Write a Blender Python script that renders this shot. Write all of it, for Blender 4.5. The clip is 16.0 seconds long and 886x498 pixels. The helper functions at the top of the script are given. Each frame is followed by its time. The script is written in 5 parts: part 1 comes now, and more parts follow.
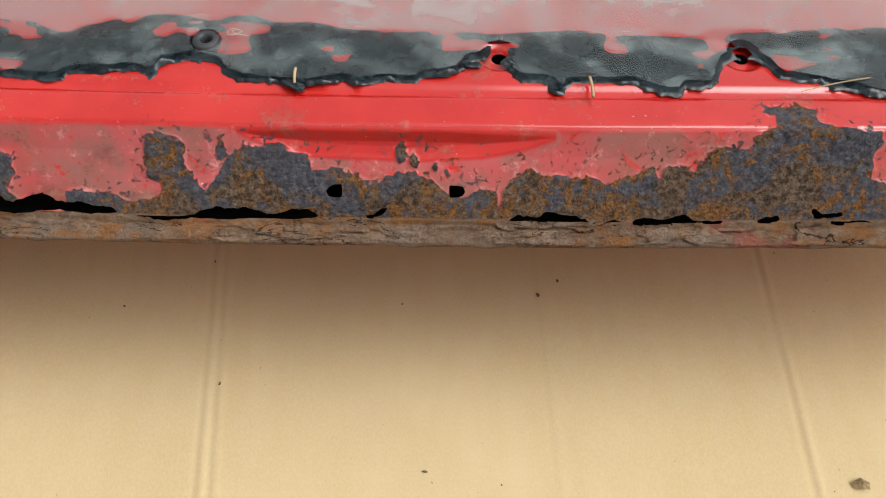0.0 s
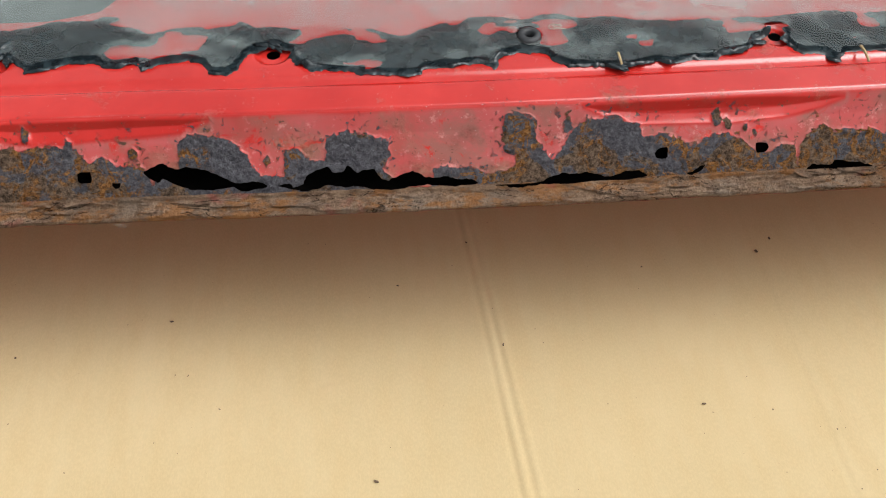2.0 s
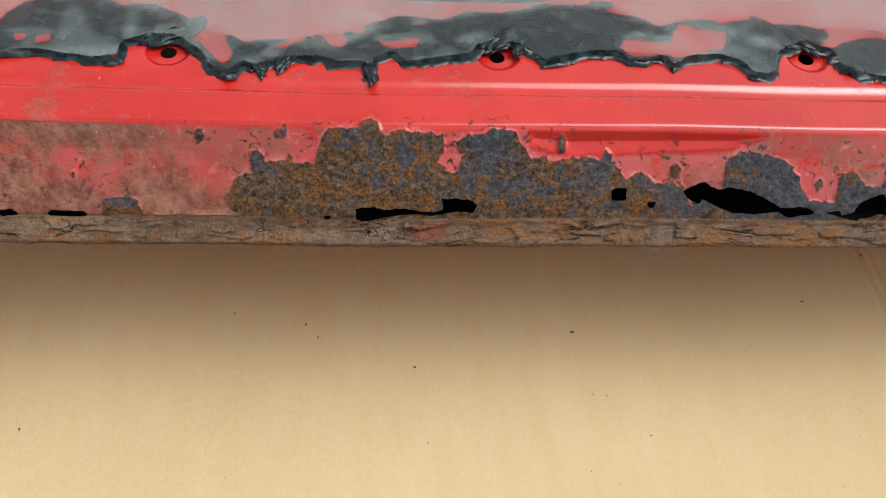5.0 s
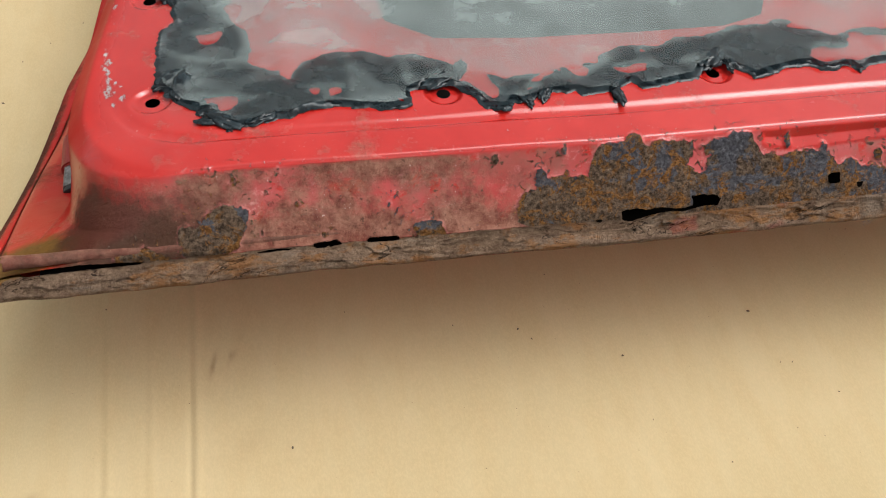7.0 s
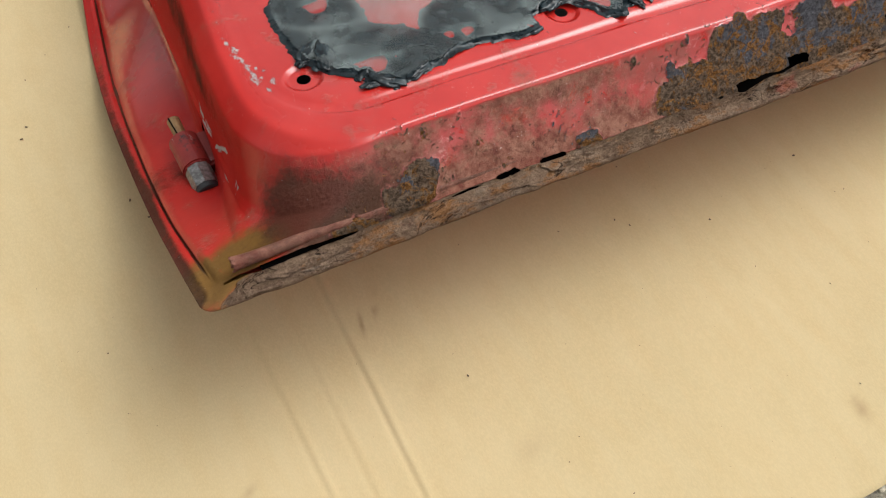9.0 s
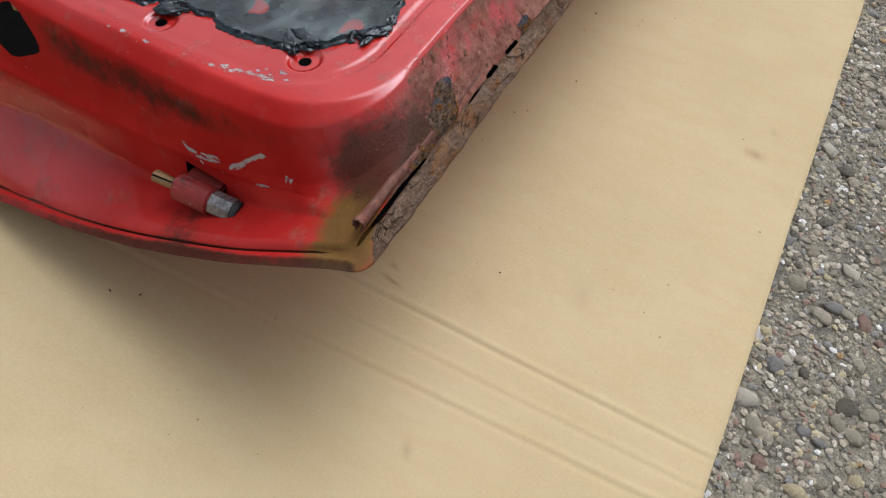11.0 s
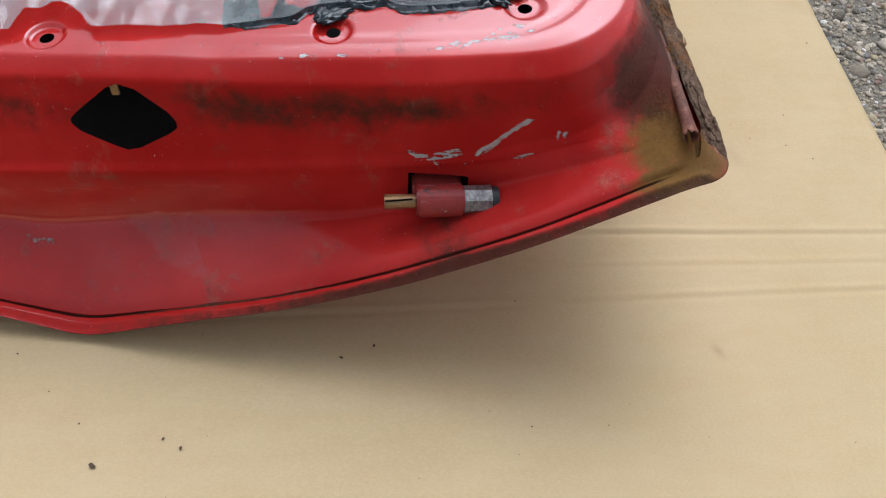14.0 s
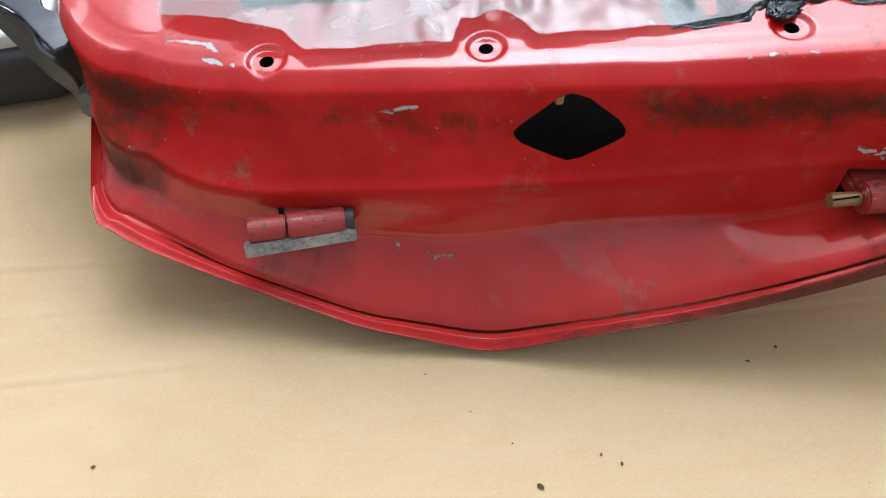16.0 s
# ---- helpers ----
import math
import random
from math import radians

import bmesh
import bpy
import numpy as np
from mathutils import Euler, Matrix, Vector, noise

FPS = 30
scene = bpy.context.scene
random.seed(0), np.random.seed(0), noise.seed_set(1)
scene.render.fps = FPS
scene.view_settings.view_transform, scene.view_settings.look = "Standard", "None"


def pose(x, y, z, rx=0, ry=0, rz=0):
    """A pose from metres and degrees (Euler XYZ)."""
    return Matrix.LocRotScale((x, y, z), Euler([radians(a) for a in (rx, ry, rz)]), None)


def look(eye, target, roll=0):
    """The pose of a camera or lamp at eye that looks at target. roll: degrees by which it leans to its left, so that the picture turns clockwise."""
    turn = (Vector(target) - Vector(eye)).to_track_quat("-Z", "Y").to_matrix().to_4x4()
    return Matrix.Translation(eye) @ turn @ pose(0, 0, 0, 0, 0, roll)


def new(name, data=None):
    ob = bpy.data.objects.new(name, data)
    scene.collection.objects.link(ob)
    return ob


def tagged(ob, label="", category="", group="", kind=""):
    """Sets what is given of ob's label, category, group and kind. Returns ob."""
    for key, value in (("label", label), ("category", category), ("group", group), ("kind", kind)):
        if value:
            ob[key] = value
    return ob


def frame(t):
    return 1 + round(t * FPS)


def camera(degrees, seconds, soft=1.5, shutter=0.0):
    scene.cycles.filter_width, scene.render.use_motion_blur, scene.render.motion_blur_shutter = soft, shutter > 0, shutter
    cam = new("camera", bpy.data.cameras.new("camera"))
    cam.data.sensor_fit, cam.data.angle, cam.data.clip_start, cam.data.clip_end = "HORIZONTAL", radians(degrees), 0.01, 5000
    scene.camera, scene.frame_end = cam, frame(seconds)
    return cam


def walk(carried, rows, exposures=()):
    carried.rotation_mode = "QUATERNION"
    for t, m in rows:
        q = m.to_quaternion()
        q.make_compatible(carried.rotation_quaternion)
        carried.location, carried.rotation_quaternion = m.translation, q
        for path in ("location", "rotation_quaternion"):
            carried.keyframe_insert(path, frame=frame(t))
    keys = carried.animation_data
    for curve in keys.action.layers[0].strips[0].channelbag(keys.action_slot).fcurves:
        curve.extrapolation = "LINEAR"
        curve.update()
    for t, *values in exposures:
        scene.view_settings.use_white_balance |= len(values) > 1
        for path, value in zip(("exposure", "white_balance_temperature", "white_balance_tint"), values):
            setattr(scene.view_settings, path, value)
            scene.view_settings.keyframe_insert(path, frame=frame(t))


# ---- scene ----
cam = camera(55.8, 16.0, soft=1.1)
PATH = [
    (0, (-0.021, 0.052, 0.503), (0.045, 1.199, -1.134), 1.6),
    (0.5, (-0.072, 0.025, 0.511), (0.054, 1.181, -1.116), 1.7),
    (1, (-0.128, 0.015, 0.521), (0.034, 1.185, -1.093), 1.8),
    (1.5, (-0.186, 0.002, 0.529), (-0.012, 1.191, -1.07), 2.1),
    (2, (-0.238, -0.009, 0.535), (-0.08, 1.188, -1.059), 1.0),
    (2.5, (-0.286, -0.009, 0.553), (-0.09, 1.188, -1.037), 1.8),
    (3, (-0.334, 0.005, 0.55), (-0.161, 1.183, -1.057), 1.9),
    (3.5, (-0.4, 0.036, 0.53), (-0.212, 1.162, -1.111), 3.4),
    (4, (-0.45, 0.062, 0.528), (-0.247, 1.157, -1.133), 5.0),
    (4.5, (-0.499, 0.087, 0.514), (-0.323, 1.14, -1.178), 4.9),
    (5, (-0.539, 0.097, 0.509), (-0.336, 1.162, -1.172), 6.5),
    (5.2, (-0.557, 0.097, 0.512), (-0.338, 1.174, -1.159), 6.3),
    (7.3, (-0.759, 0.068, 0.552), (-0.41, 1.179, -1.075), 4.3),
    (7.5, (-0.782, 0.066, 0.558), (-0.43, 1.174, -1.07), 2.9),
    (8, (-0.83, 0.079, 0.565), (-0.427, 1.164, -1.067), 3.3),
    (8.5, (-0.879, 0.107, 0.558), (-0.355, 1.099, -1.097), 5.0),
    (9, (-0.914, 0.12, 0.558), (-0.306, 0.984, -1.141), 6.7),
    (9.2, (-0.921, 0.126, 0.554), (-0.282, 0.946, -1.154), 7.0),
    (11.3, (-1.148, 0.26, 0.549), (0.028, 0.558, -1.041), 7.4),
    (11.5, (-1.148, 0.296, 0.537), (0.025, 0.497, -1.071), 8.2),
    (12, (-1.149, 0.364, 0.51), (-0.039, 0.467, -1.15), 6.7),
    (12.5, (-1.15, 0.417, 0.497), (0.015, 0.378, -1.129), 7.9),
    (13, (-1.161, 0.476, 0.487), (-0.007, 0.369, -1.143), 6.2),
    (13.5, (-1.175, 0.518, 0.491), (-0.012, 0.344, -1.126), 6.4),
    (14, (-1.187, 0.544, 0.491), (-0.009, 0.341, -1.113), 6.1),
    (14.5, (-1.205, 0.598, 0.507), (-0.035, 0.409, -1.104), 3.7),
    (15, (-1.211, 0.662, 0.512), (-0.029, 0.527, -1.097), 0.7),
    (15.5, (-1.163, 0.742, 0.492), (-0.004, 0.586, -1.131), 2.0),
    (16, (-1.137, 0.798, 0.476), (0.001, 0.604, -1.156), 3.1),
]
walk(cam, [(t, look(eye, target, roll)) for t, eye, target, roll in PATH],
     exposures=[(0, 0.06, 6450, 9), (4, 0.04, 6450, 9), (5.2, 0.04, 6450, 9), (8, -0.06, 6500, 8), (9, -0.06, 6450, 8), (11.5, -0.3, 5850, 13), (13, -0.30, 5800, 14), (14.5, -0.10, 5800, 14), (16, 0.18, 5850, 13)])

# ---- light ----
SUN_EL, SUN_ROT = radians(60), radians(100)
world = bpy.data.worlds.new("overcast_sky")
scene.world = world
world.use_nodes = True
wn = world.node_tree.nodes
sky = wn.new("ShaderNodeTexSky")
sky.sky_type, sky.sun_disc = "NISHITA", False
sky.sun_elevation, sky.sun_rotation = SUN_EL, SUN_ROT
sky.air_density, sky.dust_density = 1.0, 6.0
hsv = wn.new("ShaderNodeHueSaturation")
hsv.inputs["Saturation"].default_value = 0.06
world.node_tree.links.new(sky.outputs[0], hsv.inputs["Color"])
world.node_tree.links.new(hsv.outputs[0], wn["Background"].inputs["Color"])
wn["Background"].inputs["Strength"].default_value = 0.185
sun_data = bpy.data.lights.new("sun", "SUN")
sun_data.energy, sun_data.angle, sun_data.color = 1.55, radians(50), (1.0, 0.975, 0.945)
sun = new("sun", sun_data)
sun.matrix_world = look((0.78, -0.14, 1.4), (0, 0, 0))
scene.view_settings.exposure = 0.0


# ---- small tools ----
def hash3(i, j, k, seed):
    h = (i * 374761393 + j * 668265263 + k * 2147483647 + seed * 974711) & 0xFFFFFFFF
    h = ((h ^ (h >> 13)) * 1274126177) & 0xFFFFFFFF
    return ((h ^ (h >> 16)) & 0xFFFF) / 65535.0


def vnoise(x, y, z=0.0, seed=0):
    """Smooth lattice noise, -1 to 1, on arrays."""
    x, y, z = np.broadcast_arrays(np.asarray(x, float), np.asarray(y, float), np.asarray(z, float))
    i, j, k = (np.floor(a).astype(np.int64) for a in (x, y, z))
    f = [a - b for a, b in ((x, i), (y, j), (z, k))]
    f = [a * a * (3 - 2 * a) for a in f]
    out = 0
    for a in (0, 1):
        for b in (0, 1):
            for c in (0, 1):
                w = (f[0] if a else 1 - f[0]) * (f[1] if b else 1 - f[1]) * (f[2] if c else 1 - f[2])
                out = out + w * hash3(i + a, j + b, k + c, seed)
    return 2 * out - 1


def fbm(x, y, z=0.0, octaves=4, seed=0):
    out, amp, total = 0, 1.0, 0.0
    for n in range(octaves):
        out, total = out + amp * vnoise(x * 2**n, y * 2**n, np.asarray(z) * 2**n, seed + n), total + amp
        amp *= 0.5
    return out / total


def inside(px, py, corners):
    """Signed distance to a closed outline, positive inside."""
    pts = np.array(corners, float).reshape(-1, 2)
    best, odd = np.full(np.shape(px), 1e9), np.zeros(np.shape(px), bool)
    for (ax, ay), (bx, by) in zip(pts, np.roll(pts, -1, 0)):
        ex, ey = bx - ax, by - ay
        s = np.clip(((px - ax) * ex + (py - ay) * ey) / (ex * ex + ey * ey + 1e-12), 0, 1)
        best = np.minimum(best, np.hypot(px - ax - s * ex, py - ay - s * ey))
        if abs(ey) > 1e-12:
            odd ^= ((ay > py) != (by > py)) & (px < ex * (py - ay) / ey + ax)
    return np.where(odd, best, -best)


def sheet(name, verts, keep, shape, material, parent=None, label="", attrs=(), smooth=True, thick=0.0):
    """A grid of points as one mesh, cut along keep = 0 (kept where positive)."""
    rows, cols = shape
    keep = np.asarray(keep, float).ravel()
    verts = np.asarray(verts, float).reshape(-1, 3)
    extra = {k: np.asarray(v, float).ravel() for k, v in attrs}
    idx = np.arange(rows * cols).reshape(rows, cols)
    quads = np.stack([idx[:-1, :-1], idx[:-1, 1:], idx[1:, 1:], idx[1:, :-1]], -1).reshape(-1, 4)
    pos = keep[quads] > 0
    whole, mixed = pos.all(1), pos.any(1) & ~pos.all(1)
    faces = [tuple(q) for q in quads[whole].tolist()]
    new_v, new_a, made = [], {k: [] for k in extra}, {}

    def cut(a, b):
        key = (min(a, b), max(a, b))
        if key not in made:
            s = min(max(keep[a] / (keep[a] - keep[b]), 0.02), 0.98)
            made[key] = len(verts) + len(new_v)
            new_v.append(verts[a] + s * (verts[b] - verts[a]))
            for k in extra:
                new_a[k].append(extra[k][a] + s * (extra[k][b] - extra[k][a]))
        return made[key]

    for q in quads[mixed].tolist():
        poly = []
        for a, b in zip(q, q[1:] + q[:1]):
            if keep[a] > 0:
                poly.append(a)
            if (keep[a] > 0) != (keep[b] > 0):
                poly.append(cut(a, b))
        if len(poly) >= 3:
            faces.append(tuple(poly))
    allv = np.vstack([verts, np.array(new_v).reshape(-1, 3)])
    used = np.zeros(len(allv), bool)
    for f in faces:
        used[list(f)] = True
    remap = np.cumsum(used) - 1
    faces = [tuple(int(remap[i]) for i in f) for f in faces]
    me = bpy.data.meshes.new(name)
    me.from_pydata(allv[used].tolist(), [], faces)
    for k in extra:
        data = np.concatenate([extra[k], np.array(new_a[k], float)])[used]
        me.attributes.new(k, "FLOAT", "POINT").data.foreach_set("value", data.astype(np.float32))
    me.polygons.foreach_set("use_smooth", [smooth] * len(me.polygons))
    me.materials.append(material)
    ob = new(name, me)
    if parent:
        ob.parent = parent
    if thick:
        mod = ob.modifiers.new("thickness", "SOLIDIFY")
        mod.thickness, mod.offset = thick, -1
    if label:
        ob["label"] = label
    return ob


def part(name, bm, material, parent=None, label="", smooth=False):
    me = bpy.data.meshes.new(name)
    bm.to_mesh(me)
    bm.free()
    me.materials.append(material)
    if smooth:
        me.polygons.foreach_set("use_smooth", [True] * len(me.polygons))
    ob = new(name, me)
    if parent:
        ob.parent = parent
    if label:
        ob["label"] = label
    return ob


def split_pieces(ob):
    """Turns a mesh of loose pieces into one object for each."""
    me = ob.data
    root = list(range(len(me.vertices)))

    def find(i):
        while root[i] != i:
            root[i] = root[root[i]]
            i = root[i]
        return i

    for p in me.polygons:
        a = find(p.vertices[0])
        for v in p.vertices[1:]:
            root[find(v)] = a
    groups = {}
    for p in me.polygons:
        groups.setdefault(find(p.vertices[0]), []).append(tuple(p.vertices))
    values = {a.name: [d.value for d in a.data] for a in me.attributes if a.data_type == "FLOAT" and a.domain == "POINT"}
    for faces in groups.values():
        if len(faces) < 12:
            continue
        ids = sorted({i for f in faces for i in f})
        at = {i: n for n, i in enumerate(ids)}
        one = bpy.data.meshes.new(ob.name)
        one.from_pydata([tuple(me.vertices[i].co) for i in ids], [], [tuple(at[i] for i in f) for f in faces])
        for k, vals in values.items():
            one.attributes.new(k, "FLOAT", "POINT").data.foreach_set("value", [vals[i] for i in ids])
        one.polygons.foreach_set("use_smooth", [True] * len(one.polygons))
        one.materials.append(me.materials[0])
        piece = new("rust_flake", one)
        piece.parent = ob.parent
        mod = piece.modifiers.new("thickness", "SOLIDIFY")
        mod.thickness, mod.offset = 0.0006, -1
    bpy.data.objects.remove(ob)


# ---- materials ----
class Mat:
    """A node material with short helpers."""

    def __init__(self, name):
        self.m = bpy.data.materials.new(name)
        self.m.use_nodes = True
        self.t = self.m.node_tree
        self.b = self.t.nodes["Principled BSDF"]
        self.out = self.t.nodes["Material Output"]
        self.co = self.t.nodes.new("ShaderNodeTexCoord").outputs["Object"]

    def put(self, socket, value):
        if hasattr(value, "is_linked"):
            self.t.links.new(value, socket)
        elif isinstance(value, tuple) and len(value) == 3 and socket.type == "RGBA":
            socket.default_value = (*value, 1)
        else:
            socket.default_value = value

    def noise(self, scale, detail=4.0, rough=0.55, stretch=None, distort=0.0):
        n = self.t.nodes.new("ShaderNodeTexNoise")
        co = self.co
        if stretch:
            mp = self.t.nodes.new("ShaderNodeMapping")
            mp.inputs["Scale"].default_value = stretch
            self.put(mp.inputs["Vector"], co)
            co = mp.outputs[0]
        self.put(n.inputs["Vector"], co)
        n.inputs["Scale"].default_value, n.inputs["Detail"].default_value = scale, detail
        n.inputs["Roughness"].default_value, n.inputs["Distortion"].default_value = rough, distort
        return n.outputs["Fac"]

    def cells(self, scale, feature="F1", out="Distance", stretch=None):
        n = self.t.nodes.new("ShaderNodeTexVoronoi")
        n.feature = feature
        co = self.co
        if stretch:
            mp = self.t.nodes.new("ShaderNodeMapping")
            mp.inputs["Scale"].default_value = stretch
            self.put(mp.inputs["Vector"], co)
            co = mp.outputs[0]
        self.put(n.inputs["Vector"], co)
        n.inputs["Scale"].default_value = scale
        return n.outputs[out]

    def attr(self, name):
        n = self.t.nodes.new("ShaderNodeAttribute")
        n.attribute_name = name
        return n.outputs["Fac"]

    def math(self, op, a, b=0.0, c=0.0):
        n = self.t.nodes.new("ShaderNodeMath")
        n.operation = op
        for s, v in zip(n.inputs, (a, b, c)):
            self.put(s, v)
        return n.outputs[0]

    def ramp(self, value, lo, hi, a=0.0, b=1.0):
        n = self.t.nodes.new("ShaderNodeMapRange")
        n.interpolation_type = "SMOOTHSTEP"
        for s, v in zip(n.inputs, (value, lo, hi, a, b)):
            self.put(s, v)
        return n.outputs[0]

    def mix(self, fac, a, b):
        n = self.t.nodes.new("ShaderNodeMix")
        n.data_type = "RGBA"
        self.put(n.inputs[0], fac)
        self.put(n.inputs[6], a)
        self.put(n.inputs[7], b)
        return n.outputs[2]

    def bump(self, height, strength, distance, normal=None):
        n = self.t.nodes.new("ShaderNodeBump")
        n.inputs["Strength"].default_value, n.inputs["Distance"].default_value = strength, distance
        self.put(n.inputs["Height"], height)
        if normal is not None:
            self.put(n.inputs["Normal"], normal)
        self.put(self.b.inputs["Normal"], n.outputs[0])
        return n.outputs[0]

    def set(self, **kw):
        for k, v in kw.items():
            self.put(self.b.inputs[k.replace("_", " ").replace("IOR level", "IOR Level")], v)
        return self


def plain(name, color, rough, metal=0.0, grain=400.0, vary=0.25, bump=0.0004):
    m = Mat(name)
    n = m.noise(grain, 5)
    w = m.noise(grain / 14, 4)
    f = m.math("MULTIPLY_ADD", n, 0.5, m.math("MULTIPLY", w, 0.5))
    m.set(Base_Color=m.mix(m.ramp(f, 0.3, 0.7), tuple(c * (1 - vary) for c in color), tuple(min(1, c * (1 + vary)) for c in color)),
          Roughness=m.ramp(w, 0.2, 0.8, rough * 0.8, min(1, rough * 1.2)), Metallic=metal)
    if bump:
        m.bump(f, 0.5, bump)
    return m.m


# ---- the door's shape ----
def table(*flat):
    a = np.array(flat, float).reshape(-1, 3)
    spread = (-0.012, -0.006, 0.0, 0.006, 0.012)
    return lambda y: tuple(sum(np.interp(y + d, a[:, 0], a[:, k]) for d in spread) / 5 for k in (1, 2))


def edge_y(x):
    """The sill edge in plan: a slow bow that rounds up to the hinge corner."""
    return np.interp(x, (-0.92, -0.904, -0.86, -0.815, -0.72, -0.656, -0.6, -0.542, -0.455, -0.38, -0.29, -0.12, 0.06, 0.22, 0.6),
                     (0.3425, 0.3415, 0.3392, 0.338, 0.3358, 0.3325, 0.3302, 0.3262, 0.3222, 0.3185, 0.3125, 0.3035, 0.2965, 0.293, 0.287))


def edge_z(x):
    return np.interp(x, (-0.92, -0.86, -0.80, -0.69, -0.55, 0.4), (0.163, 0.160, 0.157, 0.1535, 0.150, 0.150))


def top_z(y):
    """The inner panel's level face, falling slowly to the belt."""
    return np.interp(y, (0.38, 0.4445, 0.50, 0.554, 0.62, 0.72, 0.843, 0.97), (0.1965, 0.1935, 0.1865, 0.1795, 0.1715, 0.1622, 0.151, 0.139))


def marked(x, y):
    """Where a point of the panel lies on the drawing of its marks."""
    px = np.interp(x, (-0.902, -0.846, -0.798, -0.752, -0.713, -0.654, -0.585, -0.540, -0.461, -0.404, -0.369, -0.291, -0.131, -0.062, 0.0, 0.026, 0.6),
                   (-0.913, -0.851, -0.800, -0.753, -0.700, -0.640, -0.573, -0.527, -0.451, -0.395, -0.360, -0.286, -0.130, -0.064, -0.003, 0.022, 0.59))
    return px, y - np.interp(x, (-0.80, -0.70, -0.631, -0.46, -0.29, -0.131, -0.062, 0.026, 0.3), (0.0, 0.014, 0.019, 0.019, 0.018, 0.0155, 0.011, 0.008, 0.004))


EDGE = table(0.33, -0.904, 0.163, 0.355, -0.9045, 0.158, 0.37, -0.9055, 0.150, 0.40, -0.906, 0.132, 0.44, -0.907, 0.109, 0.48, -0.907, 0.089, 0.52, -0.9065, 0.0705, 0.56, -0.9055, 0.056,
             0.60, -0.904, 0.043, 0.64, -0.901, 0.033, 0.722, -0.893, 0.005, 0.80, -0.875, 0.019, 0.88, -0.844, 0.038, 0.935, -0.825, 0.059, 0.96, -0.808, 0.069)
SEAM = table(0.34, -0.887, 0.163, 0.38, -0.891, 0.147, 0.44, -0.895, 0.114, 0.48, -0.895, 0.095, 0.52, -0.894, 0.076, 0.56, -0.892, 0.058, 0.60, -0.890, 0.044, 0.66, -0.885, 0.027,
             0.722, -0.877, 0.009, 0.80, -0.862, 0.021, 0.88, -0.832, 0.040, 0.96, -0.792, 0.072)
SHELF = table(0.35, -0.876, 0.166, 0.38, -0.872, 0.155, 0.42, -0.866, 0.129, 0.46, -0.858, 0.106, 0.50, -0.853, 0.087, 0.55, -0.848, 0.070, 0.65, -0.836, 0.060,
              0.74, -0.832, 0.049, 0.82, -0.824, 0.054, 0.90, -0.806, 0.066, 0.96, -0.770, 0.086)
FOLD = table(0.38, -0.860, 0.156, 0.42, -0.855, 0.142, 0.46, -0.852, 0.126, 0.50, -0.8495, 0.120, 0.55, -0.847, 0.115, 0.65, -0.839, 0.105, 0.74, -0.833, 0.100,
             0.80, -0.819, 0.088, 0.86, -0.812, 0.086, 0.893, -0.802, 0.088, 0.921, -0.783, 0.098, 0.96, -0.755, 0.107)
WALL = table(0.40, -0.851, 0.166, 0.46, -0.851, 0.155, 0.50, -0.848, 0.148, 0.57, -0.840, 0.142, 0.65, -0.830, 0.134, 0.74, -0.820, 0.121, 0.82, -0.806, 0.113,
             0.90, -0.776, 0.109, 0.96, -0.738, 0.117)
CREST = table(0.40, -0.847, 0.185, 0.46, -0.847, 0.181, 0.50, -0.8435, 0.175, 0.54, -0.838, 0.170, 0.58, -0.832, 0.166, 0.65, -0.8205, 0.160, 0.72, -0.810, 0.154, 0.84, -0.790, 0.142,
              0.90, -0.770, 0.136, 0.96, -0.725, 0.130)


def beside(curve, dx, dz=None):
    """A line dx further in; level with the inner face when dz is given."""
    return lambda y: (curve(y)[0] + dx, curve(y)[1] if dz is None else top_z(y) + dz)


# name, sill offset, rise over the sill edge, hinge line, hinge corner radius, belt line, belt corner radius, rows to the next
STATIONS = [
    ("under", 0.020, -0.006, beside(EDGE, 0.022), 0.020, 0.950, 0.012, 4),
    ("lip", 0.000, -0.001, EDGE, 0.012, 0.962, 0.010, 2),
    ("rim", 0.0012, 0.003, beside(EDGE, 0.0015), 0.012, 0.961, 0.010, 30),
    ("seam", 0.0125, 0.0055, SEAM, 0.018, 0.958, 0.02, 9),
    ("shelf", 0.0165, 0.009, SHELF, 0.030, 0.956, 0.03, 17),
    ("fold", 0.027, 0.021, FOLD, 0.050, 0.960, 0.04, 32),
    ("wall", 0.036, 0.032, WALL, 0.058, 0.964, 0.045, 22),
    ("crest", 0.0425, 0.0435, CREST, 0.064, 0.971, 0.05, 8),
    ("brow", 0.0450, 0.0455, beside(CREST, 0.011, -0.001), 0.064, 0.968, 0.05, 10),
    ("band", 0.0640, 0.0450, beside(CREST, 0.022, -0.0001), 0.058, 0.964, 0.05, 3),
    ("bead_a", 0.0655, 0.0430, beside(CREST, 0.0245, -0.0002), 0.056, 0.961, 0.05, 5),
    ("bead_b", 0.0705, 0.0430, beside(CREST, 0.0285, -0.0002), 0.054, 0.958, 0.05, 3),
    ("face", 0.0730, 0.0452, beside(CREST, 0.031, 0.0), 0.052, 0.955, 0.05, 38),
    ("deep", 0.120, 0.0452, beside(CREST, 0.080, 0.0), 0.050, 0.92, 0.05, 30),
    ("centre", 0.40, 0.0452, beside(CREST, 0.36, 0.0), 0.05, 0.80, 0.03, 0),
]
X_END = 0.46
NB, NC, NH, NK, NT = 1180, 150, 600, 60, 60


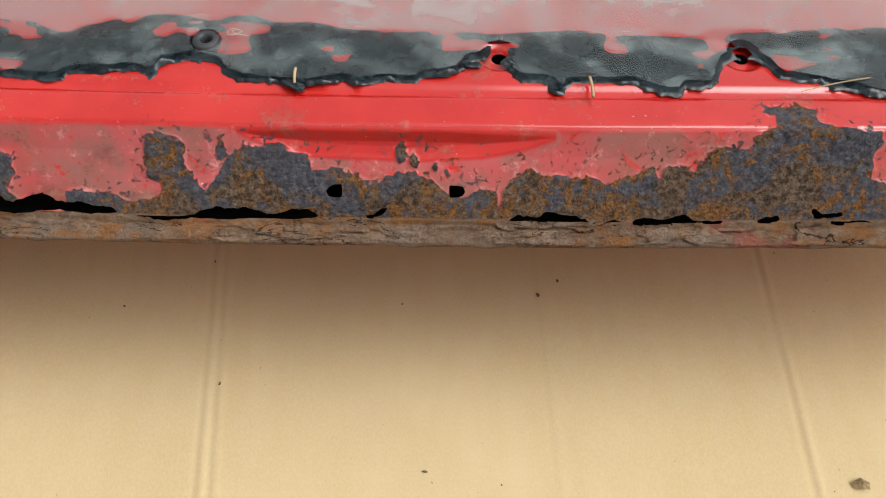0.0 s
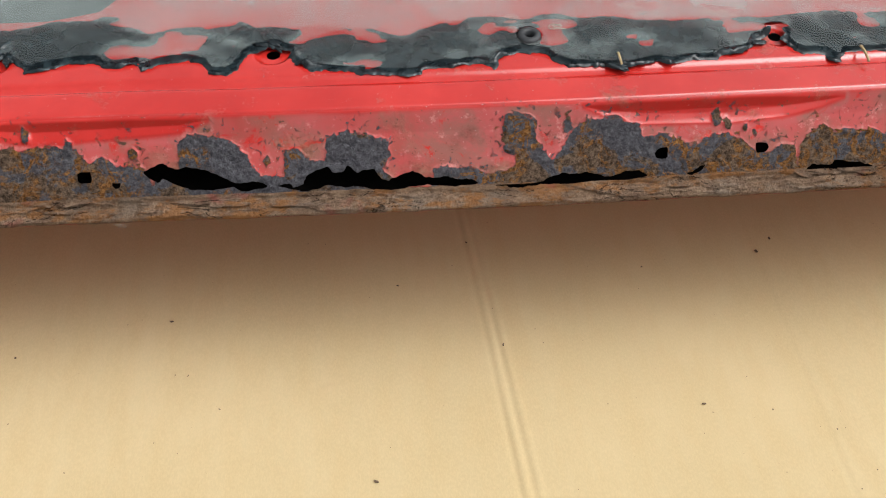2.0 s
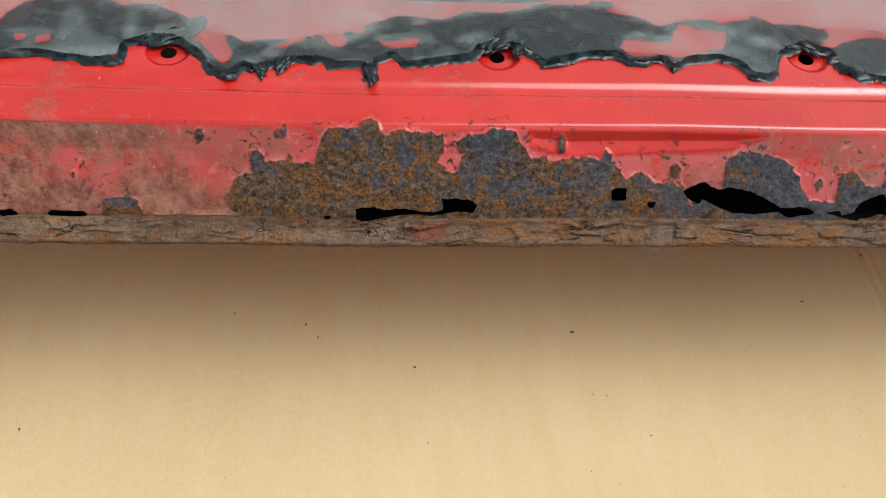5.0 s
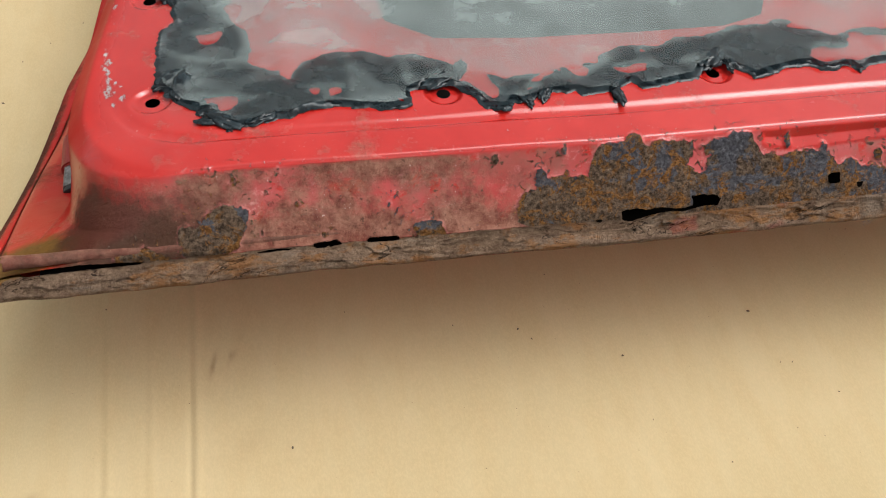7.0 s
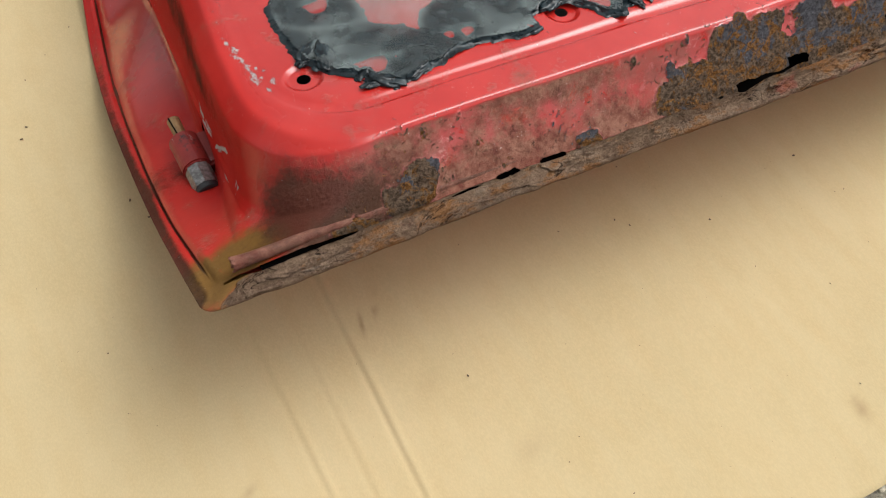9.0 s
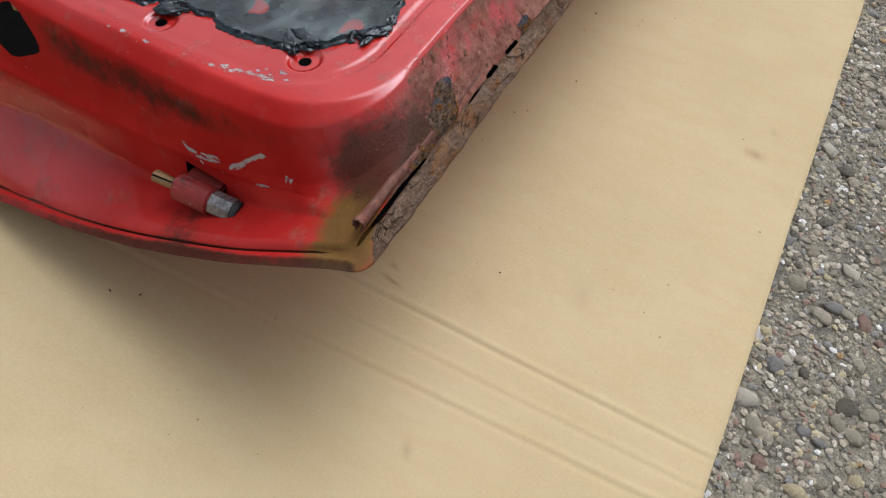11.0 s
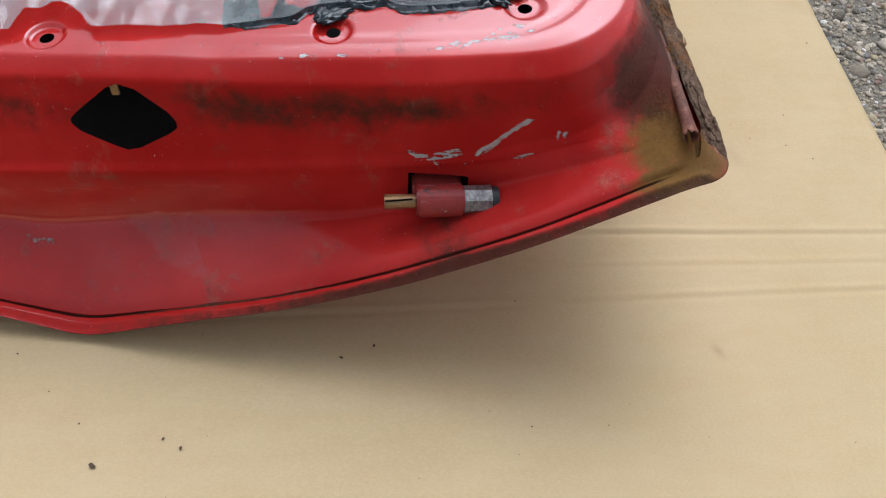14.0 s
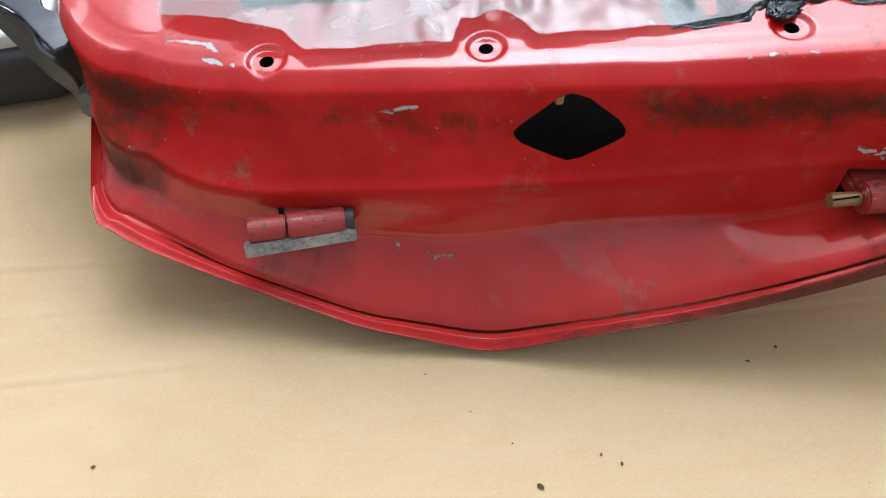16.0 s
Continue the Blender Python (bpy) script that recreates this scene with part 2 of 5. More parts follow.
def bend(a, da, b, db, n):
    """A rounded corner from a to b, leaving and arriving along da, db."""
    s = np.linspace(0, 1, n + 2)[1:-1, None]
    return a * (1 - s) ** 3 + 3 * (a + da) * s * (1 - s) ** 2 + 3 * (b + db) * s * s * (1 - s) + b * s**3


def station_line(db, rise, hinge, r, belt, rk):
    flat = db > 0.044
    hx = hinge(0.42 if db < 0.2 else 0.6)[0]
    xc = hx + r
    yc = float(edge_y(xc)) + db + r
    x = np.linspace(X_END, xc, NB)
    z = edge_z(x) + rise
    y = edge_y(x) + db
    if flat:
        k = np.clip((db - 0.06) / 0.03, 0, 1)
        z = (1 - k) * z + k * top_z(y)
    low = np.stack([x, y, z], 1)
    ye = belt - rk
    yh = np.linspace(yc, ye, NH)
    side = np.stack([*(hinge(yh)[:1]), yh, hinge(yh)[1]], 1)
    c = 0.58 * r
    corner = bend(low[-1], np.array([-c, 0, 0]), side[0], np.array([0, -c, (side[0] - side[6])[2] * c / max(1e-6, (side[6] - side[0])[1])]), NC)
    bx = side[-1][0] + rk + (0.02 if db < 0.1 else 0)
    slope = 0.35 if db < 0.04 else 0.0
    tx = np.linspace(bx, X_END - 0.1, NT)
    tz = side[-1][2] + np.minimum((tx - bx) * slope, 0.03) + 0.002
    top = np.stack([tx, np.full(NT, belt), tz], 1)
    ck = 0.58 * rk
    knee = bend(side[-1], np.array([0, ck, 0]), top[0], np.array([-ck, 0, 0]), NK)
    return np.vstack([low, corner, side, knee, top])


lines = [station_line(*s[1:7]) for s in STATIONS]
rows, level = [], []
for n, (a, b) in enumerate(zip(lines[:-1], lines[1:])):
    for i in range(STATIONS[n][7]):
        rows.append(a + (b - a) * i / STATIONS[n][7])
        level.append(n + i / STATIONS[n][7])
rows.append(lines[-1])
level.append(len(lines) - 1)
DOOR = np.array(rows)
LEVEL = np.array(level)[:, None] * np.ones(DOOR.shape[1])
for _ in range(2):
    DOOR[1:-1] = 0.25 * DOOR[:-2] + 0.5 * DOOR[1:-1] + 0.25 * DOOR[2:]
for _ in range(3):
    DOOR[:, 1:-1] = 0.25 * DOOR[:, :-2] + 0.5 * DOOR[:, 1:-1] + 0.25 * DOOR[:, 2:]
DX, DY, DZ = DOOR[..., 0], DOOR[..., 1], DOOR[..., 2]
DQ = DY - edge_y(DX)

# ---- wear: where the sill has rusted, holed and faded (mm along the sill, mm in from its edge) ----
RUST = [
    (20, 24.2, 26, 29.5, 35, 31.6, 42, 29.1, 57, 29.2, 67, 29.8, 74, 26.9, 82, 29.5, 90, 31.6, 97, 32.2, 100, 28.1, 103, 32.2, 113, 32.3, 117, 29.7,
     121, 34.4, 128, 38.5, 138, 39.3, 146, 38.2, 145, 41.4, 158, 45.5, 158, 52.5, 153, 54.7, 155, 58.3, 172, 59.9, 179, 56.5, 179, 47.1, 197, 44.5,
     210, 42.7, 212, 39.4, 208, 36.1, 209, 29.0, 220, 27.0, 240, 30, 250, 11, 65, 11.5, 18, 12),
    (-197, 22, -177, 21.7, -165, 19.2, -149, 21.5, -149, 25.7, -155, 27.6, -156, 34.7, -154, 39.6, -146, 40.1, -136, 37.4, -137, 31.9, -130, 25.9,
     -127, 22.8, -120, 29.1, -116, 34.1, -107, 38.1, -94, 38.6, -82, 36.8, -76, 34.5, -75, 30.5, -63, 30.8, -46, 26.7, -36, 30.4, -24, 31, -13, 27.1,
     -6, 22.9, 2, 21.9, 5, 24.1, 18, 25.2, 21, 11.6, -85, 11.9, -137, 11.1, -200, 12),
    (-342, 25.5, -340, 34.8, -334, 37.4, -325, 37.9, -312, 35.2, -302, 29.5, -297, 20.5, -284, 21.7, -282, 30.6, -274, 31.8, -268, 26.7, -260, 26.6,
     -257, 34.1, -245, 36.9, -233, 36.3, -223, 33.8, -221, 27.5, -227, 21.7, -215, 12.7, -360, 12.5, -356, 20),
    (-588, 16.9, -589, 22, -586, 27.1, -577, 29, -576, 35.7, -572, 35.2, -571, 31.6, -563, 33.6, -546, 32.7, -543, 38.1, -539, 41.5, -523, 43.6,
     -525, 45.1, -516, 48.1, -510, 41.5, -492, 42.3, -483, 41, -482, 37.2, -486, 33.7, -478, 30.2, -472, 36.3, -479, 39.1, -471, 42.1, -448, 42.4,
     -444, 37.7, -440, 34.6, -419, 35, -398, 34, -392, 27.8, -384, 30.3, -377, 26.5, -363, 26.4, -351, 12.3, -449, 12.1, -529, 11.2, -573, 9.9),
    (-643, 9.6, -649, 18.1, -644, 20.7, -633, 19.7, -631, 12.9, -634, 8.9),
    (-791, 25.4, -780, 24.8, -773, 30.8, -766, 31.7, -753, 29.1, -755, 24.5, -762, 16.6, -774, 13.6, -790, 14.9, -793, 20.4),
    (-828, 16, -812, 20, -800, 17, -795, 12, -826, 11),
]
SPOTS = [(-118, 36, 2.5), (-366, 31, 2.2), (-402, 33, 3.0), (-425, 38, 1.5), (-24, 33.5, 2.0), (-13, 32, 1.2), (-30, 36, 2.6), (-7, 30, 1.4), (-292, 27, 1.6),
         (-661, 28, 1.3), (-688, 31, 1.2), (-717, 30, 1.6), (-733, 38, 1.5), (-758, 40, 1.8), (-700, 18, 1.1), (-745, 21, 1.0), (-612, 12, 3.2), (-655, 12, 2.0), (62, 35, 1.0),
         (-770, 44, 2.0), (-783, 46, 1.6), (-726, 42, 1.1), (-600, 40, 1.0), (-560, 41, 1.2)]
HOLES = [
    (-361, 23.7, -353, 27.5, -349, 27.5, -345, 25.5, -331, 25.4, -319, 22, -313, 19.3, -301, 19.2, -294, 17.2, -307, 15.2, -313, 17.4, -323, 16.2,
     -337, 17, -351, 21.1, -353, 19.8, -357, 21.1),
    (-287, 17.1, -281, 18.3, -279, 16.3, -273, 16.9, -271, 20.2, -259, 24, -255, 21.4, -249, 21.3, -247, 24.6, -241, 21.2, -231, 23.1, -228, 18.5,
     -224, 17.3, -210, 21.4, -203, 19, -189, 17.8, -175, 17.4, -171, 14.8, -185, 13.6, -206, 15.1, -224, 12.9, -240, 15.4, -260, 17, -272, 14),
    (-164, 13.2, -143, 13.6, -122, 17.4, -108, 17.8, -96, 15.2, -77, 17.7, -72, 15, -85, 12.5, -106, 12.3, -132, 12.3, -148, 12),
    (-53, 15.4, -45, 16.1, -37, 18.4, -39, 16.2, -46, 13.4),
    (21, 13.1, 28, 16.2, 39, 15.7, 43, 18, 49, 16.4, 57, 16.5, 65, 13.5, 56, 12.4, 38, 13.2),
    (87, 13.8, 90, 15, 101, 14.5, 114, 16.4, 121, 14.1, 134, 14.2, 131, 12.3, 87, 12.4),
    (72, 13.7, 78, 14.9, 82, 13.3, 77, 11.9),
    (151, 14.3, 162, 16.2, 164, 14.4, 152, 12.3),
    (180, 18.5, 184, 17, 196, 17.3, 196, 15.5, 181, 14.9),
    (189, 14, 210, 13.9, 210, 12.4, 189, 12.4),
    (-527, 18.6, -523, 19.3, -511, 17.6, -500, 18.5, -490, 16.7, -483, 17.5, -484, 21.3, -478, 21.4, -469, 20.6, -467, 19.1, -469, 17.1, -480, 16.9,
     -490, 15.2, -504, 15.7, -517, 14.7, -523, 12.4, -526, 14.5),
    (-568, 17.6, -566, 18.4, -564, 16.5, -565, 15.2),
    (-543, 14.9, -541, 16.2, -539, 14.8, -541, 13.6),
    (-399, 24.1, -398, 25.1, -391, 25.1, -391, 20.7, -398, 20.7, -399, 21.8),
    (-380, 20.4, -375, 20.3, -376, 18.5, -379, 17.8),
    (-441, 18.2, -436, 17.9, -429, 14.4, -434, 15.7),
    (-676, 14.6, -675, 15.6, -659, 15.8, -657, 14.4, -657, 12.8, -675, 12.6),
    (-710, 14.4, -708, 15.4, -692, 15.6, -690, 14.4, -690, 12.6, -708, 12.6),
    (-758, 13.0, -740, 14.2, -722, 14.0, -722, 13.2, -740, 12.8),
    (-60, 26.1, -64, 26, -67, 24.9, -68, 23.6, -67, 22, -64, 21.5, -60, 21.5),
    (-6, 26.1, -6, 21.9, -2, 21.9, 1, 22.7, 2, 24, 1, 25.7, -2, 26.1),
    (-64, 20.3, -62, 20.6, -62, 19.6, -63, 19.4),
]
CLIPS = [(-0.802, 0.554), (-0.798, 0.4445), (-0.783, 0.7195), (-0.770, 0.842), (-0.631, 0.424), (-0.461, 0.416), (-0.291, 0.409), (-0.131, 0.405), (0.026, 0.393), (0.157, 0.391)]
DIAMOND = (707, 129, 708, 132, 704, 136, 684, 152, 677, 155, 667, 153, 650, 142, 646, 137, 646, 133, 651, 129, 669, 119, 677, 117, 684, 119, 703, 126)
SCRAPES = [  # along the hinge face, in mm: outline in y and z
    (515, 130, 500, 126, 492, 129, 484, 133, 479, 128, 492, 123, 508, 122),
    (475, 126, 469, 135, 465, 137, 447, 158, 441, 156, 453, 146, 466, 129),
    (427, 142, 427, 149, 421, 149, 422, 142),
    (456, 123, 445, 132, 438, 133, 447, 128),
    (498, 121, 494, 121, 495, 117), (480, 122, 476, 122, 477, 118),
    (788, 135, 775, 140, 760, 143, 760, 141, 775, 137),
    (776, 49, 770, 50, 769, 48, 776, 47), (766, 49, 758, 49, 758, 47, 766, 48), (754, 49, 749, 49, 749, 47.5, 754, 47),
    (757, 42, 740, 43, 740, 41.5, 757, 41),
]
# white smear on the face first, then crinkled glare near the belt as pale marks
SMEAR_GLARE = [(-823, 587, -824, 553, -826.5, 523, -827.5, 500, -827, 482, -826, 466, -822, 453, -818, 440, -816, 440, -818.5, 453, -820, 463, -823.5, 482, -825, 500, -824, 523, -822.5, 553, -821.5, 587),
        (-743, 899, -745, 888, -751, 874, -760, 868, -758, 871, -752, 877, -747, 889), (-760.5, 880, -764, 875, -769, 867, -767, 867, -762, 873), (-770, 863, -772, 860, -770, 860)]
CHIPS = [(-0.822, 0.457, 0.005), (-0.825, 0.489, 0.0045),
         (-0.824, 0.471, 0.0025), (-0.820, 0.583, 0.0018), (-0.821, 0.571, 0.0022), (-0.822, 0.551, 0.0016), (-0.824, 0.528, 0.0014), (-0.819, 0.443, 0.002), (-0.814, 0.449, 0.003),
         (-0.819, 0.60, 0.0017), (-0.827, 0.483, 0.003)]

# sealant outline along the sill, hinge side last (mm)
SEAL_A = (462, 352, 260, 348, 220, 351, 203, 357, 186, 362, 166, 367, 161, 379, 153, 382, 142, 380, 138, 374, 134, 364, 130, 359, 117, 360, 114, 354, 104, 354, 91, 362,
          66, 362, 58, 362, 54, 356, 49, 356, 45, 363, 32, 365, 26, 370, 22, 381, 17, 382, 7, 379, 0, 369, -17, 366, -20, 363, -36, 363, -52, 360, -59, 363, -76, 359,
          -89, 359, -111, 361, -120, 367, -124, 374)
SEAL_B = (-138, 377, -149, 374, -151, 368, -155, 363, -164, 368, -184, 367, -197, 366, -199, 361, -211, 361, -229, 364, -248, 368, -267, 372, -275, 381, -276, 391, -294, 394,
          -299, 390, -305, 376, -312, 372, -323, 374, -326, 383, -335, 387, -351, 386, -361, 378, -365, 388, -376, 384, -386, 385, -389, 391, -399, 392, -413, 389, -430, 385,
          -433, 391, -441, 399, -451, 402, -459, 399, -463, 391, -482, 389, -500, 386, -504, 394, -511, 391)
SEAL_C = (-513, 378, -519, 379, -520, 388, -533, 388, -541, 392, -556, 392, -570, 388, -577, 387, -580, 390, -584, 382, -598, 386, -602, 398, -614, 409, -626, 412, -636, 408,
          -637, 396, -653, 396, -687, 406, -705, 405, -712, 402, -722, 404, -744, 402, -758, 403, -759, 410, -767, 415, -769, 422, -773, 418, -775, 419, -775, 427, -784, 432)
SEAL_D = (-790, 443, -796, 455, -799, 470, -799, 484, -798, 506, -794, 516, -788, 522, -790, 535, -787, 543, -786, 556, -788, 566, -795, 574, -795, 600, -791, 640, -788, 690,
          -772, 700, -768, 711, -770, 727, -785, 736, -781, 770, -777, 818, -760, 826, -754, 842, -735, 868, -712, 905, 462, 905)
FREE = (462, 404, 232, 405, 182, 406, 116, 406, 15, 403, -54, 406, -88, 410, -110, 415, -160, 410, -209, 403, -243, 410, -273, 416, -311, 423, -359, 419, -383, 435,
        -422, 436, -455, 433, -478, 427, -499, 430, -518, 415, -558, 413, -584, 413, -603, 421, -613, 428, -638, 446, -673, 460, -696, 452, -708, 437, -717, 448, -732, 457,
        -741, 464, -735, 476, -744, 502, -755, 527)
FREE_B = (-745, 541, -738, 560, -745, 590, -760, 606, -772, 612, -800, 616, -800, 905, 462, 905)
OPENINGS = [(-640, 485, -612, 458, -560, 449, -480, 442, -425, 440, -395, 448, -380, 472, -380, 640, -640, 640),
            (-716, 845, -718, 805, -728, 775, -716, 744, -722, 702, -690, 692, -600, 690, -600, 850)]


def mm(*flat):
    return np.array(flat, float) / 1000


def panel_z(x, y):
    """Height of the door's inner face."""
    q = y - edge_y(x)
    k = np.interp(q, (0.06, 0.073, 0.12), (0.0, 0.43, 1.0))
    k = np.maximum(k, np.clip((-0.74 - x) / 0.05, 0, 1))
    return (1 - k) * (edge_z(x) + 0.0452) + k * top_z(y)


# ---- materials of the door ----
def paint_material():
    m = Mat("worn_red_paint")
    big, mid, fine = m.noise(14, 5, 0.6), m.noise(70, 5, 0.65), m.noise(420, 4, 0.7)
    red = m.mix(m.ramp(big, 0.35, 0.7), (0.38, 0.013, 0.010), (0.46, 0.022, 0.017))
    red = m.mix(m.math("MULTIPLY", m.ramp(mid, 0.5, 0.75), 0.16), red, (0.27, 0.008, 0.009))
    fade_sheen = m.ramp(m.math("ADD", m.attr("fade_sheen"), m.math("MULTIPLY_ADD", m.noise(22, 4, 0.55), 1.3, -0.65)), 0.12, 1.0)
    chalk = m.mix(m.ramp(m.noise(26, 6, 0.66, distort=0.4), 0.42, 0.60), (0.40, 0.080, 0.078), (0.245, 0.095, 0.078))
    chalk = m.mix(m.ramp(m.noise(48, 6, 0.7, distort=0.8), 0.56, 0.66), chalk, (0.46, 0.020, 0.014))
    chalk = m.mix(m.ramp(m.noise(105, 7, 0.75), 0.56, 0.68, 0, 0.75), chalk, (0.56, 0.245, 0.225))
    col = m.mix(fade_sheen, red, chalk)
    worn = m.ramp(m.math("ADD", m.attr("worn"), m.math("MULTIPLY_ADD", m.noise(34, 7, 0.68), 2.3, -1.15)), 0.12, 0.7, 0, 0.85)
    col = m.mix(worn, col, m.mix(m.ramp(m.noise(110, 6, 0.7), 0.3, 0.7), (0.10, 0.040, 0.026), (0.30, 0.165, 0.112)))
    tan = m.ramp(m.math("ADD", m.attr("tan"), m.math("MULTIPLY_ADD", mid, 0.8, -0.4)), 0.25, 0.8)
    col = m.mix(tan, col, m.mix(fine, (0.105, 0.052, 0.014), (0.20, 0.108, 0.030)))
    grime = m.ramp(m.math("ADD", m.attr("grime"), m.math("MULTIPLY_ADD", m.noise(45, 8, 0.78), 1.9, -1.0)), 0.15, 0.95, 0.0, 0.9)
    col = m.mix(grime, col, m.mix(mid, (0.030, 0.015, 0.010), (0.085, 0.042, 0.025)))
    pits = m.ramp(m.noise(240, 6, 0.7), 0.62, 0.66)
    specks = m.math("MULTIPLY", m.ramp(m.attr("bottom"), 0.2, 0.8), pits)
    col = m.mix(specks, col, (0.10, 0.045, 0.03))
    dust = m.math("MULTIPLY", m.ramp(m.noise(700, 2, 0.5), 0.725, 0.755), m.ramp(m.noise(24, 3, 0.6), 0.54, 0.62, 0.0, 1.0))
    col = m.mix(m.math("MULTIPLY", dust, 0.75), col, (0.66, 0.54, 0.50))
    bare = m.ramp(m.math("ADD", m.attr("bare"), m.math("MULTIPLY_ADD", m.noise(330, 6, 0.8, stretch=(1, 0.6, 1)), 2.6, -1.3)), 0.42, 0.55)
    col = m.mix(bare, col, m.mix(m.noise(700, 4, 0.7), (0.26, 0.24, 0.235), (0.58, 0.55, 0.53)))
    # rust crust
    ru = m.math("ADD", m.attr("rust"), m.math("MULTIPLY_ADD", m.noise(330, 5, 0.7), 4.4, -2.2))
    crust = m.ramp(ru, -0.25, 0.25)
    freckle = m.math("MULTIPLY", m.ramp(m.noise(230, 5, 0.7, distort=0.6), 0.595, 0.625), m.ramp(m.attr("rust"), -9.0, -2.0))
    crust = m.math("MAXIMUM", crust, freckle)
    blister = m.math("MULTIPLY", m.ramp(ru, -2.0, -0.5), 0.45)
    col = m.mix(m.math("MULTIPLY", blister, m.ramp(m.noise(120, 6, 0.75), 0.44, 0.60)), col, m.mix(fine, (0.38, 0.06, 0.055), (0.58, 0.27, 0.25)))
    slate = m.mix(m.ramp(m.noise(300, 6, 0.7), 0.3, 0.7), (0.075, 0.073, 0.084), (0.175, 0.170, 0.190))
    brown = m.mix(m.ramp(m.noise(300, 7, 0.8), 0.36, 0.66), (0.060, 0.040, 0.029), (0.30, 0.205, 0.140))
    ochre = m.mix(m.ramp(m.noise(450, 6, 0.8), 0.35, 0.65), (0.13, 0.055, 0.020), (0.44, 0.210, 0.070))
    rust = m.mix(m.ramp(m.math("ADD", m.noise(44, 6, 0.62, distort=0.5), m.math("MULTIPLY", m.attr("brown"), 0.055)), 0.515, 0.545), slate, brown)
    vein = m.math("MULTIPLY", m.ramp(m.noise(120, 7, 0.72, distort=1.2), 0.485, 0.55), m.ramp(m.math("ADD", m.noise(34, 4, 0.6, distort=0.5), m.math("MULTIPLY", m.attr("brown"), 0.04)), 0.48, 0.56))
    rust = m.mix(vein, rust, ochre)
    rust = m.mix(m.ramp(m.noise(480, 4, 0.8), 0.62, 0.72, 0, 0.35), rust, (0.30, 0.24, 0.19))
    rust = m.mix(m.ramp(m.noise(200, 5, 0.75), 0.36, 0.28, 0, 0.55), rust, (0.012, 0.008, 0.007))
    rust = m.mix(m.ramp(m.noise(640, 5, 0.75), 0.50, 0.38, 0, 0.25), rust, (0.020, 0.015, 0.013))
    col = m.mix(crust, col, rust)
    # flaking flange
    sc = m.ramp(m.math("ADD", m.attr("scale"), m.math("MULTIPLY_ADD", m.noise(90, 5, 0.7), 0.9, -0.45)), 0.4, 0.6)
    flange = m.mix(m.ramp(m.noise(140, 7, 0.8, stretch=(0.85, 1, 1)), 0.3, 0.7), (0.17, 0.102, 0.066), (0.40, 0.27, 0.18))
    flange = m.mix(m.ramp(m.noise(40, 5, 0.7, stretch=(0.4, 1, 1)), 0.52, 0.64, 0, 0.3), flange, (0.33, 0.30, 0.255))
    flange = m.mix(m.ramp(m.noise(75, 4, 0.7, stretch=(0.5, 1, 1)), 0.49, 0.62, 0, 0.75), flange, (0.38, 0.165, 0.055))
    flange = m.mix(m.ramp(m.noise(330, 5, 0.8, stretch=(0.7, 1, 1)), 0.34, 0.27), flange, (0.02, 0.012, 0.009))
    flange = m.mix(m.math("MULTIPLY", m.ramp(m.noise(24, 3, 0.6), 0.58, 0.66), 0.5), flange, (0.42, 0.10, 0.085))
    flange = m.mix(m.math("MULTIPLY", m.math("MULTIPLY", m.attr("brown"), 0.12), m.ramp(m.noise(110, 6, 0.75), 0.3, 0.6)), flange, (0.060, 0.034, 0.021))
    crack = m.math("ABSOLUTE", m.math("SUBTRACT", m.noise(40, 5, 0.62, stretch=(0.3, 1.0, 1.0), distort=1.3), 0.5))
    crack = m.math("MULTIPLY", m.ramp(crack, 0.010, 0.003), m.ramp(m.noise(18, 3, 0.6), 0.45, 0.55))
    flange = m.mix(m.math("MULTIPLY", crack, 0.8), flange, (0.014, 0.009, 0.007))
    col = m.mix(sc, col, flange)
    dull = m.math("MAXIMUM", crust, sc)
    rough = m.math("ADD", m.ramp(fade_sheen, 0, 1, 0.24, 0.55), m.math("MULTIPLY", m.math("MAXIMUM", m.math("MAXIMUM", grime, tan), worn), 0.38))
    rough = m.math("ADD", rough, m.math("MULTIPLY_ADD", mid, 0.16, -0.08))
    rough = m.math("ADD", rough, m.math("MULTIPLY", m.math("POWER", m.attr("matt"), 1.5), 0.45))
    rough = m.math("MAXIMUM", rough, m.math("MULTIPLY", dull, 0.93))
    gloss = m.math("SUBTRACT", 1.0, m.math("MAXIMUM", dull, m.math("MAXIMUM", m.math("MAXIMUM", m.math("MAXIMUM", m.math("MULTIPLY", fade_sheen, 0.8), grime), tan), worn)))
    m.set(Base_Color=col, Roughness=rough, Coat_Weight=m.math("MULTIPLY", m.math("MULTIPLY", m.ramp(gloss, 0, 1), 0.85), m.math("SUBTRACT", 1.0, m.attr("matt"))), Coat_Roughness=0.09)
    m.put(m.b.inputs["Specular IOR Level"], m.math("SUBTRACT", m.ramp(dull, 0, 1, 0.28, 0.15), m.math("MULTIPLY", m.attr("matt"), 0.26)))
    h = m.math("MULTIPLY_ADD", m.noise(260, 8, 0.82), 2.1, m.math("MULTIPLY", m.cells(420), -0.5))
    h = m.math("MULTIPLY", h, m.math("MULTIPLY_ADD", dull, 1.0, m.math("MULTIPLY", m.math("MAXIMUM", worn, grime), 0.22)))
    h = m.math("ADD", h, m.math("MULTIPLY", bare, -0.12))
    h = m.math("ADD", h, m.math("MULTIPLY", m.noise(35, 3, 0.5), 0.06))
    h = m.math("ADD", h, m.math("MULTIPLY", m.math("MULTIPLY", crack, sc), -1.1))
    m.bump(h, 1.0, 0.0036)
    return m.m


